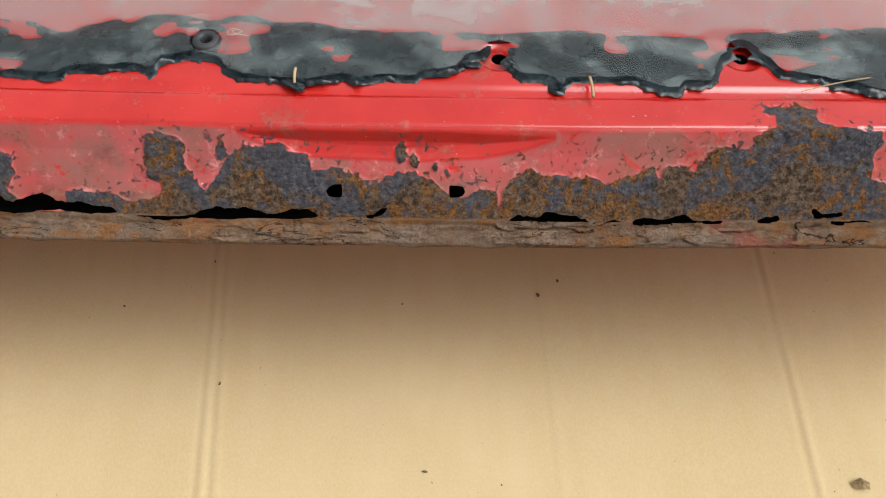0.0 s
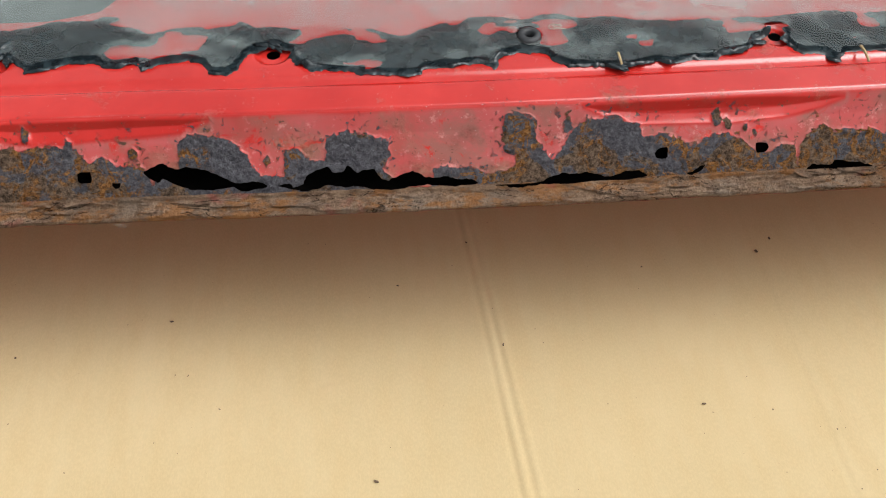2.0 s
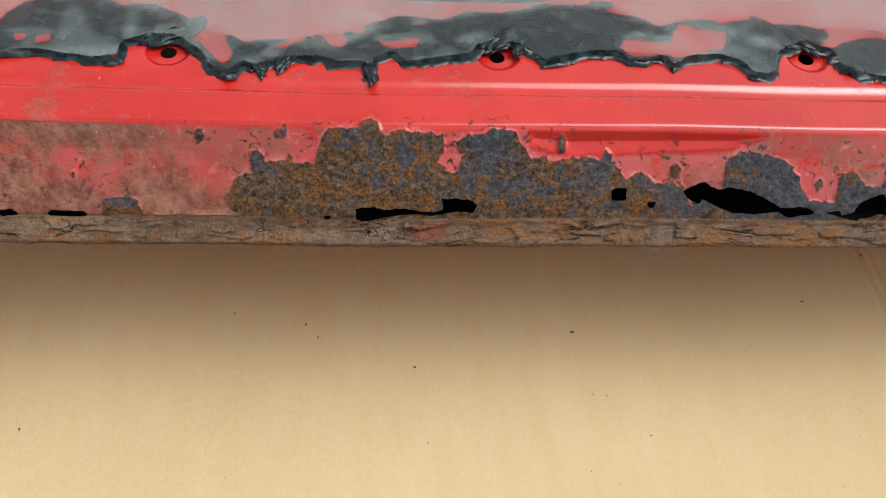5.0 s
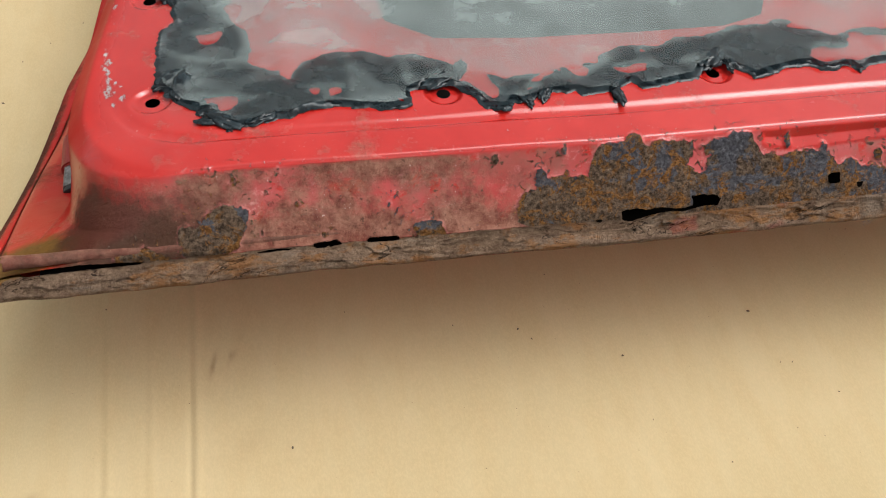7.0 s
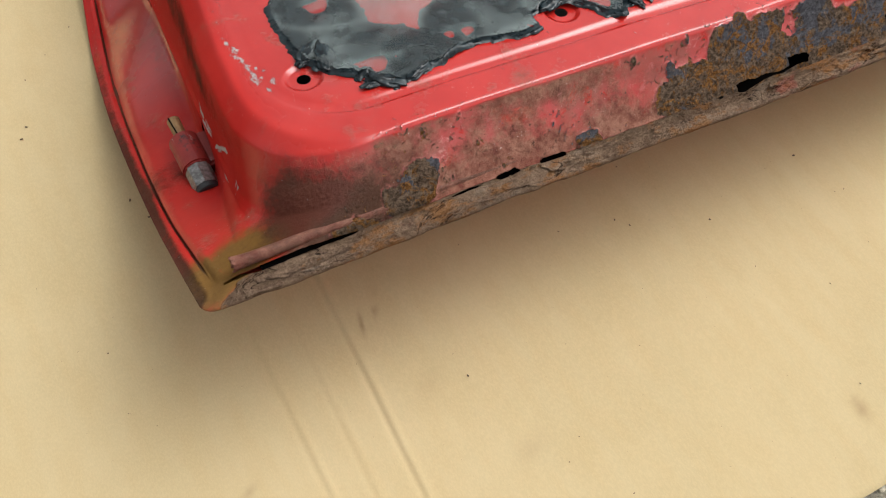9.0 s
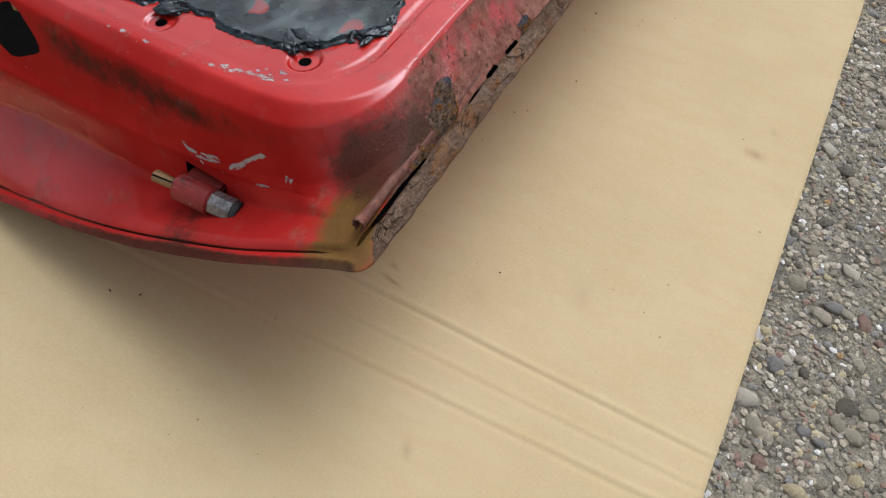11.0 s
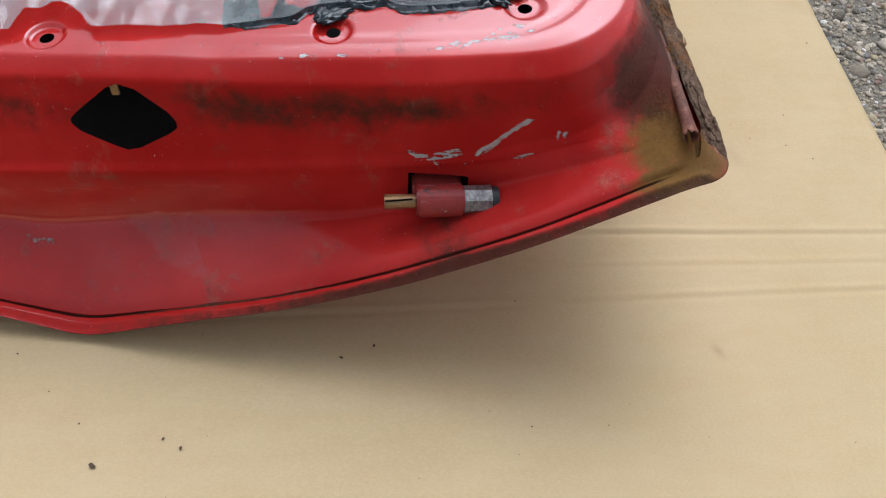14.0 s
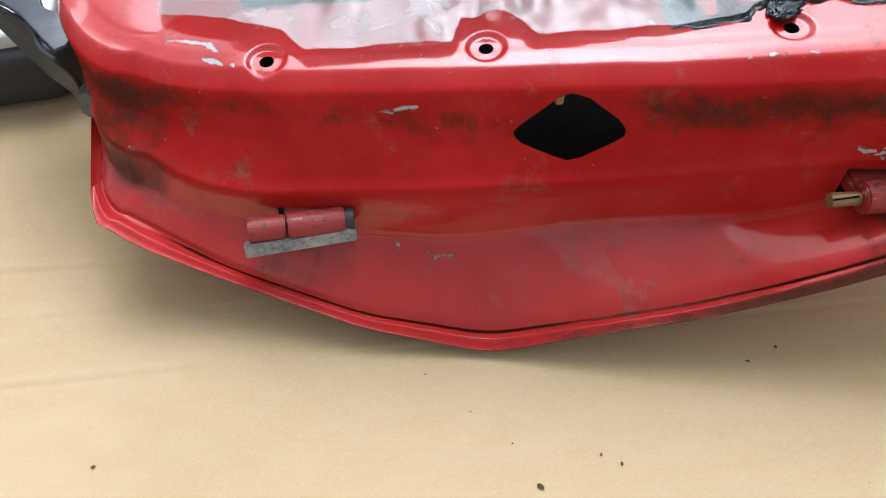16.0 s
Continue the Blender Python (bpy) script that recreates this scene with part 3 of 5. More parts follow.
def sealant_material():
    m = Mat("black_butyl_sealant")
    n, w = m.noise(160, 5, 0.6), m.noise(40, 4, 0.6)
    m.set(Base_Color=m.mix(m.ramp(n, 0.35, 0.7), (0.005, 0.008, 0.010), (0.020, 0.031, 0.036)), Roughness=m.ramp(w, 0.3, 0.7, 0.13, 0.36))
    m.put(m.b.inputs["Specular IOR Level"], 0.32)
    m.bump(m.noise(38, 2, 0.45, distort=1.2), 0.5, 0.0016)
    return m.m


def film_material():
    m = Mat("clear_plastic_film")
    t = m.t
    wave = m.noise(15, 3, 0.45, distort=0.4)
    haze = m.math("MULTIPLY", m.attr("haze"), m.ramp(m.noise(24, 5, 0.6, distort=0.9), 0.3, 0.7, 0.8, 1.2))
    clear = t.nodes.new("ShaderNodeBsdfTransparent")
    milk = t.nodes.new("ShaderNodeBsdfDiffuse")
    milk.inputs["Color"].default_value = (0.31, 0.365, 0.355, 1)
    body = t.nodes.new("ShaderNodeMixShader")
    m.put(body.inputs[0], haze)
    t.links.new(clear.outputs[0], body.inputs[1])
    t.links.new(milk.outputs[0], body.inputs[2])
    shine = t.nodes.new("ShaderNodeBsdfGlossy")
    shine.inputs["Roughness"].default_value = 0.07
    bump = t.nodes.new("ShaderNodeBump")
    bump.inputs["Strength"].default_value, bump.inputs["Distance"].default_value = 0.45, 0.006
    m.put(bump.inputs["Height"], wave)
    t.links.new(bump.outputs[0], shine.inputs["Normal"])
    fr = t.nodes.new("ShaderNodeFresnel")
    fr.inputs["IOR"].default_value = 1.5
    t.links.new(bump.outputs[0], fr.inputs["Normal"])
    top = t.nodes.new("ShaderNodeMixShader")
    m.put(top.inputs[0], fr.outputs[0])
    t.links.new(body.outputs[0], top.inputs[1])
    t.links.new(shine.outputs[0], top.inputs[2])
    t.links.new(top.outputs[0], m.out.inputs["Surface"])
    return m.m


paint = paint_material()
sealant = sealant_material()
film_mat = film_material()
steel = plain("scraped_steel", (0.27, 0.265, 0.26), 0.42, metal=0.6, grain=420, vary=0.6, bump=0.0008)
brass = plain("dull_brass_pin", (0.30, 0.19, 0.09), 0.5, metal=0.6, grain=900, vary=0.4)
rubber = plain("black_rubber", (0.022, 0.024, 0.027), 0.55, grain=500, vary=0.3)
hp = Mat("hinge_red_paint")
hn = hp.noise(120, 6, 0.7)
hc = hp.mix(hn, (0.17, 0.012, 0.010), (0.35, 0.034, 0.028))
hc = hp.mix(hp.ramp(hp.noise(160, 6, 0.8, stretch=(1, 0.35, 1)), 0.60, 0.66), hc, (0.42, 0.40, 0.38))
hc = hp.mix(hp.ramp(hp.noise(70, 6, 0.75), 0.58, 0.68, 0, 0.9), hc, (0.03, 0.02, 0.018))
hp.set(Base_Color=hc, Roughness=0.5)
hp.bump(hn, 0.5, 0.0008)
hinge_paint = hp.m
skin_paint = plain("red_outer_skin", (0.46, 0.035, 0.02), 0.5, grain=120, vary=0.5)

# ---- the door ----
door = new("car_door")
door.location = (0, 0, 0)
tagged(door, "worn red car door with rust-holed sill, inner side up on cardboard", "car door")

col_i = np.arange(DOOR.shape[1])[None, :] * np.ones(DOOR.shape[:1])[:, None]
on_sill = np.clip((NB + 40 - col_i) / 60, 0, 1)
on_hinge = np.clip((col_i - NB - NC * 0.6) / 40, 0, 1) * np.clip((NB + NC + NH + NK - col_i) / 30, 0, 1)
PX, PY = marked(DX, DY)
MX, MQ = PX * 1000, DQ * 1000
wob = 1.3 * fbm(DX * 130, DY * 130, DZ * 130, 5, 11) + 0.5 * vnoise(DX * 700, DY * 700, DZ * 700, 17)
rust = np.full(DX.shape, -12.0)
for outline in RUST:
    rust = np.maximum(rust, inside(MX, MQ, outline))
for cx, cq, r in SPOTS:
    rust = np.maximum(rust, r * (0.6 if cx < -640 else 1.0) - np.hypot(MX - cx, MQ - cq))
rust = np.where(on_sill > 0.5, np.clip(rust, -12, 12) + wob * 1.2 + 1.4 * fbm(DX * 55, DY * 55, DZ * 55, 3, 13), -12)
hole = np.full(DX.shape, -9.0)
for n, outline in enumerate(HOLES):
    rag = 0.0 if n in (13, 19, 20) else 0.9
    hole = np.maximum(hole, inside(MX, MQ, outline) + rag * wob)
hole = np.where((on_sill > 0.5) & (LEVEL > 2.6) & (LEVEL < 8), hole, -9.0)
ring = np.full(DX.shape, 1.0)
for cx, cy in CLIPS:
    ring = np.minimum(ring, np.hypot(DX - cx, DY - cy))
hole = np.maximum(hole, np.where(LEVEL > 7.7, (0.0042 - ring) * 1000, -9))
hole = np.maximum(hole, np.where((on_hinge > 0.5) & (LEVEL > 4.5) & (LEVEL < 7.3), inside(DY * 1000, DZ * 1000, DIAMOND), -9))
for outline in OPENINGS:
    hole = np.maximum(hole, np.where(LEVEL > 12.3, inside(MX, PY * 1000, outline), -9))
# torn seam beside the hinge corner
seam_gap = np.where((LEVEL > 2.75) & (LEVEL < 4.4) & (DX > -0.8875) & (DX < -0.72) & (DY < 0.372),
                    1000 * (np.interp(DX, (-0.89, -0.88, -0.85, -0.81, -0.79), (0.0006, 0.0019, 0.0013, 0.0003, -0.0014)) - np.abs(DQ - np.interp(DX, (-0.888, -0.87, -0.80), (0.0160, 0.0145, 0.0142)))) + 0.5 * wob, -9)
hole = np.maximum(hole, seam_gap)
# pockets behind the hinges
for y0, y1, z0, z1 in ((0.476, 0.512, 0.086, 0.1115), (0.818, 0.846, 0.056, 0.0735)):
    hole = np.maximum(hole, np.where((on_hinge > 0.5) & (LEVEL > 3.9) & (LEVEL < 6), 1000 * np.minimum(np.minimum(DY - y0, y1 - DY), np.minimum(DZ - z0, z1 - DZ)), -9))

relief = DOOR.copy()
crusty = np.clip(rust / 1.5 + 0.5, 0, 1)
lump = 0.5 + 0.9 * fbm(DX * 190, DY * 190, DZ * 190, 4, 31)
up = crusty * (0.0004 + 0.0019 * lump + 0.0007 * vnoise(DX * 480, DY * 480, DZ * 480, 37))
flaky = np.clip((LEVEL - 1.4) * 2, 0, 1) * np.clip((3.6 - LEVEL) * 2, 0, 1) * np.clip((NB + 30 - col_i) / 40, 0, 1)
up = up + flaky * (0.0014 * fbm(DX * 120, DY * 220, DZ * 220, 4, 41) + 0.0006)
rimwear = np.clip(1 - np.abs(LEVEL - 1.5) / 1.2, 0, 1) * on_sill
relief[..., 1] += rimwear * 0.0011 * fbm(DX * 70, 3.0, 0, 4, 51) - 0.6 * up
relief[..., 2] += 0.8 * up
swage = np.full(DX.shape, -1.0)
# pressed swages in the sill wall, clip seats and dents in the hinge face
for outline in ((-109, 41.5, -80, 42, -52, 42, -5, 42, 46, 41, 33, 38.5, 11, 35.8, -20, 34.4, -52, 35, -76, 35.5, -96, 38),
                (-441, 42.1, -402, 42.3, -359, 42, -322, 41.7, -337, 38.4, -381, 36.9, -420, 36.2, -440, 38.4)):
    s = np.clip(inside(MX, MQ, outline) / 3.0, 0, 1) * on_sill
    relief[..., 1] += 0.0022 * s
    relief[..., 2] -= 0.0012 * s
    swage = np.maximum(swage, np.clip(inside(MX, MQ, outline) / 2.0 + 1.0, -1, 1))
seat = np.clip((0.0125 - ring) / 0.004, 0, 1) * (LEVEL > 7.6)
relief[..., 2] -= 0.0022 * seat * seat * (3 - 2 * seat)
dent = 0.0014 * fbm(DX * 16, DY * 16, DZ * 16, 3, 61) * np.clip((LEVEL - 3.4), 0, 1)
relief[..., 0] += dent * on_hinge
relief[..., 2] += 0.3 * dent
ridge = np.exp(-((LEVEL - 5.0) / 0.16) ** 2) * on_hinge
relief[..., 0] -= 0.0018 * ridge
relief[..., 2] += 0.0008 * ridge
lap = np.clip((LEVEL - 2.95) / 0.10, 0, 1) * np.clip((4.0 - LEVEL), 0, 1) ** 0.5 * on_hinge
groove = np.exp(-((LEVEL - 2.82) / 0.05) ** 2) * on_hinge * np.clip((0.925 - DY) / 0.03, 0, 1) * np.clip((DY - 0.365) / 0.03, 0, 1)
hem = np.exp(-((LEVEL - 2.45) / 0.20) ** 2) * on_hinge
relief[..., 2] += 0.0024 * lap - 0.0030 * groove + 0.0011 * hem
relief[..., 0] -= 0.0008 * lap - 0.0006 * groove
crimp = np.exp(-((LEVEL - 3.12) / 0.14) ** 2) * on_sill * np.clip((DX + 0.80) / 0.03, 0, 1)
relief[..., 2] += crimp * (0.0012 + 0.0014 * fbm(DX * 45, 0.4, 0, 4, 55)) - 0.0010 * np.exp(-((LEVEL - 2.72) / 0.10) ** 2) * on_sill * np.clip(0.6 + 1.5 * fbm(DX * 20, 0.9, 0, 3, 57), 0, 1)
# small swage that runs from the crest into the face near the belt
SWAGE = (-718, 948, -735, 937, -747, 921, -761, 898, -769, 878)
belt_dip = np.exp(-(inside(DX * 1000, DY * 1000, SWAGE + (-761, 898.1, -747, 921.1, -735, 937.1)) / 12.0) ** 2) * np.clip(LEVEL - 6.2, 0, 1)
relief[..., 2] -= 0.0024 * belt_dip

fade_sheen = 0.18 + 0.0 * DX - 0.32 * on_hinge
band = np.clip((LEVEL - 3.6) / 0.8, 0, 1) * np.clip((7.15 - LEVEL) / 0.3, 0, 1)
# sill band: chalked paint, with some pink sky gloss mixed into its colour
fade_sheen = fade_sheen + on_sill * band * (0.52 + 0.30 * vnoise(DX * 9, 0.3, 0, 411)) - 0.25 * np.clip((LEVEL - 7.2), 0, 1) * on_sill
# paler patches low on the hinge side
fade_sheen += 0.28 * on_hinge * (LEVEL > 3.2) * np.exp(-(((DY - 0.70) / 0.09) ** 2 + ((DZ - 0.035) / 0.02) ** 2)) + 0.35 * np.exp(-(((DY - 0.83) / 0.04) ** 2 + ((DZ - 0.035) / 0.014) ** 2)) * on_hinge
worn = on_sill * band * (0.16 * (vnoise(DX * 14, DQ * 30, 0, 421) + 0.5) + np.exp(-((DX + 0.655) / 0.10) ** 2) * 0.48 + 0.40 * np.exp(-((DX + 0.79) / 0.06) ** 2)) + 0.28 * on_sill * band * np.exp(-((LEVEL - 4.2) / 0.7) ** 2)
fade_sheen += 0.62 * on_hinge * np.clip(inside(DY * 1000, DZ * 1000, (697, 57, 670, 64, 644, 64, 631, 60, 635, 53, 646, 52, 642, 45, 633, 39, 668, 40, 677, 47)) / 3 + 0.5, 0, 1) * (LEVEL < 5)
grime = 1.0 * np.exp(-(((DX + 0.828) / 0.036) ** 2 + ((DY - 0.376) / 0.030) ** 2 + ((DZ - 0.174) / 0.022) ** 2))
grime += 0.62 * on_hinge * np.exp(-((LEVEL - 6.35) / 0.55) ** 2) * np.exp(-((DY - 0.57) / 0.13) ** 2) + 0.04 * on_hinge * np.clip((LEVEL - 3.9), 0, 1) * np.clip(7.0 - LEVEL, 0, 1)
grime += 0.75 * on_hinge * np.exp(-((DY - 0.935) / 0.035) ** 2) * np.clip(7.2 - LEVEL, 0, 1) * np.clip(LEVEL - 3.2, 0, 1)
grime += on_sill * (0.85 * np.exp(-((LEVEL - 9.55) / 0.09) ** 2) + 0.5 * np.exp(-((LEVEL - 10.0) / 0.12) ** 2)) * np.clip(0.45 + 0.9 * vnoise(DX * 9, 0.5, 0, 71), 0, 1)
grime += 0.8 * on_hinge * np.clip((1.9 - LEVEL) * 3, 0, 1) * np.clip((0.66 - DY) * 6, 0.3, 1) * np.clip((DY - 0.37) / 0.06, 0, 1)
grime += 2.2 * groove
# sky gloss coloured in: pale swage rims, redder inside
fade_sheen += on_sill * (0.35 * np.clip(1 - np.abs(swage), 0, 1) - 0.7 * np.clip(swage, 0, 1))
grime += 0.75 * on_hinge * np.clip((2.65 - LEVEL) / 0.35, 0, 1) * np.clip((0.74 - DY) / 0.2, 0, 1)
grime += 0.34 * on_hinge * np.exp(-((LEVEL - 6.6) / 0.42) ** 2) * np.clip(0.7 + 0.8 * vnoise(DY * 12, DZ * 90, 0, 531), 0, 1.2)
grime += 0.34 * on_sill * band * np.exp(-((LEVEL - 5.6) / 0.7) ** 2) * np.clip(0.4 + vnoise(DX * 7, 0.7, 0, 521), 0, 1)
# whole hem a little darker, outward from the groove
grime += 0.34 * on_hinge * np.clip(2.8 - LEVEL, 0, 1)
matt = on_sill * np.interp(LEVEL, (7.0, 7.5), (0.5, 0.05))
matt = np.maximum(matt, on_hinge * np.interp(LEVEL, (3.0, 4.4, 5.0, 7.0, 7.6, 8.2), (0.6, 0.85, 0.97, 0.95, 0.5, 0.0)))
matt -= 0.92 * on_hinge * np.clip((5.0 - LEVEL) / 0.4, 0, 1) * np.clip((DY - 0.56) / 0.06, 0, 1) * np.clip(matt, 0, 1)
matt = np.maximum(matt, on_hinge * np.clip((3.2 - LEVEL) / 0.4, 0, 1) * 0.7)
matt = np.maximum(matt, on_hinge * np.interp(LEVEL, (7.0, 7.6, 8.3, 9.0), (0.9, 0.85, 0.5, 0.0)) * (LEVEL > 7) * np.clip((0.64 - DY) / 0.08, 0, 1))
matt = np.maximum(matt, np.exp(-(((DX + 0.86) / 0.04) ** 2 + ((DY - 0.37) / 0.03) ** 2)))
for y0, z0 in ((0.485, 0.088), (0.83, 0.052)):
    grime += 0.6 * on_hinge * np.exp(-(((DY - y0) / 0.035) ** 2 + ((DZ - z0) / 0.014) ** 2)) * (LEVEL < 6)
tan = 1.05 * np.exp(-(((DX + 0.870) / 0.026) ** 2 + ((DY - 0.371) / 0.022) ** 2)) + 0.75 * np.exp(-(((DX + 0.902) / 0.030) ** 2 + ((DY - 0.360) / 0.030) ** 2)) * (LEVEL < 3.2)
cornering = np.exp(-(((DX + 0.80) / 0.055) ** 2)) * np.clip((6.6 - LEVEL) / 2, 0, 1) * np.clip((LEVEL - 3.3) / 0.5, 0, 1) * (DY < 0.40)
grime += 0.8 * cornering
worn += 0.30 * cornering + 0.75 * on_sill * np.exp(-((LEVEL - 3.75) / 0.45) ** 2)
tan += 0.35 * np.exp(-(((DX + 0.78) / 0.03) ** 2)) * on_sill * np.exp(-((LEVEL - 4.2) / 0.6) ** 2)
bare = np.full(DX.shape, 0.0)
chipped = fbm(DX * 260, DY * 260, DZ * 260, 3, 501)


def streaks(outline):
    """Scratch lines that run the long way of an outline."""
    pts = np.array(outline, float).reshape(-1, 2)
    along = np.linalg.svd(pts - pts.mean(0))[2][0]
    u, w = DY * 1000 * along[0] + DZ * 1000 * along[1], -DY * 1000 * along[1] + DZ * 1000 * along[0]
    return vnoise(u * 0.10, w * 1.25, 0, 511)


for outline in SCRAPES:
    bare = np.maximum(bare, np.where(on_hinge > 0.3, np.clip(inside(DY * 1000, DZ * 1000, outline) / 1.5 + 0.5, 0, 1.0) * np.clip(0.60 + 0.8 * streaks(outline), 0, 0.95), 0))
for cx, cy, r in CHIPS:
    bare = np.maximum(bare, np.where(LEVEL > 7, np.clip(0.95 * (1.15 - np.hypot(DX - cx, (DY - cy) * 0.6) / r * (1.25 + 1.2 * chipped)), 0, 0.52), 0))
# smear broken up by chips; the belt glare is coloured in at full strength
for n, outline in enumerate(SMEAR_GLARE):
    most = 1.0 if n else 0.22 + 0.24 * np.exp(-((DY - 0.475) / 0.022) ** 2) + 0.5 * chipped
    bare = np.maximum(bare, np.where(LEVEL > 6.5, most * np.clip(inside(DX * 1000, DY * 1000, outline) / 1.6 + 0.55 + 0.7 * chipped, 0, 1), 0))
# sparse pale flecks along the crest lines
bare = np.maximum(bare, 0.16 * on_hinge * np.clip(1 - np.abs(LEVEL - 8.9) / 0.6, 0, 1) * (DY > 0.5))
bare = np.maximum(bare, 0.12 * on_sill * np.clip(1 - np.abs(LEVEL - 7.5) / 0.5, 0, 1))
scale = np.clip((3.75 - LEVEL) / 0.5, 0, 1) * np.clip((LEVEL - 1.15) / 0.5, 0, 1) * np.clip((DX + 0.922) / 0.03, 0, 1) * on_sill + 0.35 * on_hinge * np.clip(2.2 - LEVEL, 0, 1)
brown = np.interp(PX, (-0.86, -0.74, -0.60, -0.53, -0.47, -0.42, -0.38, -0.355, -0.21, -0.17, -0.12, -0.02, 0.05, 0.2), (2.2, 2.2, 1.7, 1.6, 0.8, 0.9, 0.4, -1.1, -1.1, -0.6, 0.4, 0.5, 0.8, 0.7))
brown = brown + np.clip((22 - MQ) / 14, -0.6, 0.6)
panel = sheet("inner_panel", relief, -hole, DX.shape, paint, door, "pressed red steel panel, rust-eaten along the sill",
              attrs=(("rust", rust), ("fade_sheen", fade_sheen), ("worn", worn), ("grime", grime), ("tan", tan), ("bare", bare), ("scale", scale), ("brown", brown), ("matt", matt),
                     ("bottom", on_sill * (LEVEL < 7.3))))

# outer skin below: a shallow curved sheet that rests on the cardboard at the body crease
ys = np.linspace(0.0, 1.0, 90)[:, None]
xs = np.linspace(0.0, 1.0, 120)[None, :]
sy = edge_y(-0.9) * 0 + 0.352 + (0.958 - 0.352) * ys + 0 * xs
hx, hz = EDGE(sy)
sx = (hx + 0.003) + (X_END - hx) * xs
low = np.clip((0.42 - sy) / 0.06, 0, 1)
sy = sy + low * (edge_y(sx) + 0.003 - 0.352) * np.clip((sx + 0.93) / 0.03, 0, 1)
sz = hz - 0.0035 + (edge_z(sx) - 0.158) * low
sx, sy = sx + 0.006 * (1 - xs), sy + 0.006 * low
# added near-black sheet over the skin: stands for the shade inside the door
shade_mat = plain("shade_black", (0.005, 0.0045, 0.004), 0.95, grain=150, vary=0.4)
shade_mat.node_tree.nodes["Principled BSDF"].inputs["Specular IOR Level"].default_value = 0.1
sheet("shade_sheet", np.stack([sx + 0.030 * (1 - xs), sy + 0.005 * low, sz + 0.0010], -1), np.ones(sx.shape), sx.shape, shade_mat, door, "near-black sheet added to keep the door's hollow dark")
skin = sheet("outer_skin", np.stack([sx, sy, sz], -1), np.ones(sx.shape), sx.shape, skin_paint, door, "curved outer skin seen edge-on from within")

# loose rust flakes on the sill flange
fx, fv = np.meshgrid(np.linspace(-0.88, X_END, 1100), np.linspace(0.0, 1.0, 12))
for n, (lift, seed, bias) in enumerate(((0.0007, 81, -0.05), (0.0013, 91, -0.26), (0.0020, 97, -0.38))):
    f = fbm(fx * 38, fv * 2.0 + 3 * n, 0, 5, seed) + bias
    wave = 0.0008 * fbm(fx * 90, fv * 3, 0, 3, seed + 5)
    fy = edge_y(fx) + 0.0006 + 0.0122 * fv
    fz = edge_z(fx) + 0.0032 + 0.0026 * fv + lift + wave + 0.0016 * np.clip(-f * 2 + 0.3, 0, 1)
    zero = np.zeros(fx.shape)
    flakes = sheet("flakes", np.stack([fx, fy, fz], -1), f, fx.shape, paint, door, "",
          attrs=(("rust", zero - 9), ("fade_sheen", zero), ("worn", zero), ("grime", zero), ("tan", zero + 0.25 * n), ("bare", zero), ("scale", zero + 1.5), ("brown", 1.0 * np.exp(-((fx + 0.84) / 0.08) ** 2)), ("bottom", zero)))
    split_pieces(flakes)

# curled strip of seam metal by the hinge corner
cu, ca = np.meshgrid(np.linspace(0, 1, 160), np.linspace(-0.35, 1.45, 22))
rx = -0.8835 + 0.215 * cu
rad = (0.0031 + 0.0020 * np.exp(-cu * 30)) * (1 - cu) ** 0.45 + 0.0006
rad = rad * (1 + 0.07 * fbm(cu * 11, ca * 2, 0, 3, 101))
ang = ca * np.pi
ry = edge_y(rx) + 0.0205 - 0.001 * cu - rad * np.cos(ang) * 0.9
rz = edge_z(rx) + 0.0070 + 0.0022 * np.clip(cu * 5, 0, 1) + rad * (0.25 + np.sin(ang))
torn = (cu - 0.012 - 0.03 * np.abs(fbm(ca * 4, 0.3, 0, 3, 111)))
zero = np.zeros(cu.shape)
sheet("curled_strip", np.stack([rx, ry, rz], -1), torn, cu.shape, paint, door, "curled strip of torn seam metal",
      attrs=(("rust", zero - 9), ("fade_sheen", zero + 0.2 - 4 * cu), ("worn", zero + 0.75 + 0.4 * np.clip(cu * 12, 0, 1)), ("grime", zero + 0.2 + 0.45 * np.clip(cu * 8, 0, 1)), ("tan", zero + 0.2), ("bare", zero), ("scale", zero), ("brown", zero), ("bottom", zero)), thick=0.0007)

# ---- sealant and moisture barrier ----
SEALED = np.array(SEAL_A + SEAL_B + SEAL_C + SEAL_D)
gx, gy = np.meshgrid(np.linspace(-0.81, 0.44, 1040), np.linspace(0.345, 0.625, 234))
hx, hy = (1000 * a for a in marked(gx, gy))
rag = 2.6 * fbm(gx * 120, gy * 150, 0, 5, 121) + 1.1 * vnoise(gx * 420, gy * 420, 0, 127)
inn = inside(hx, hy, SEALED) + rag
free = inside(hx, hy, FREE + FREE_B) + 9.0 * fbm(gx * 38, gy * 50, 0, 5, 131)
gaps = 60 * (0.33 - fbm(gx * 34, gy * 60, 0, 3, 431)) + rag + 6 * np.clip(9 - inn, 0, 9)
goo = np.minimum(np.minimum(inn, -free), gaps)
clipd = np.full(gx.shape, 1.0)
for cx, cy in CLIPS:
    clipd = np.minimum(clipd, np.hypot(gx - cx, gy - cy))
goo = np.minimum(goo, (clipd - 0.0050) * 1000 + 0.5 * rag)
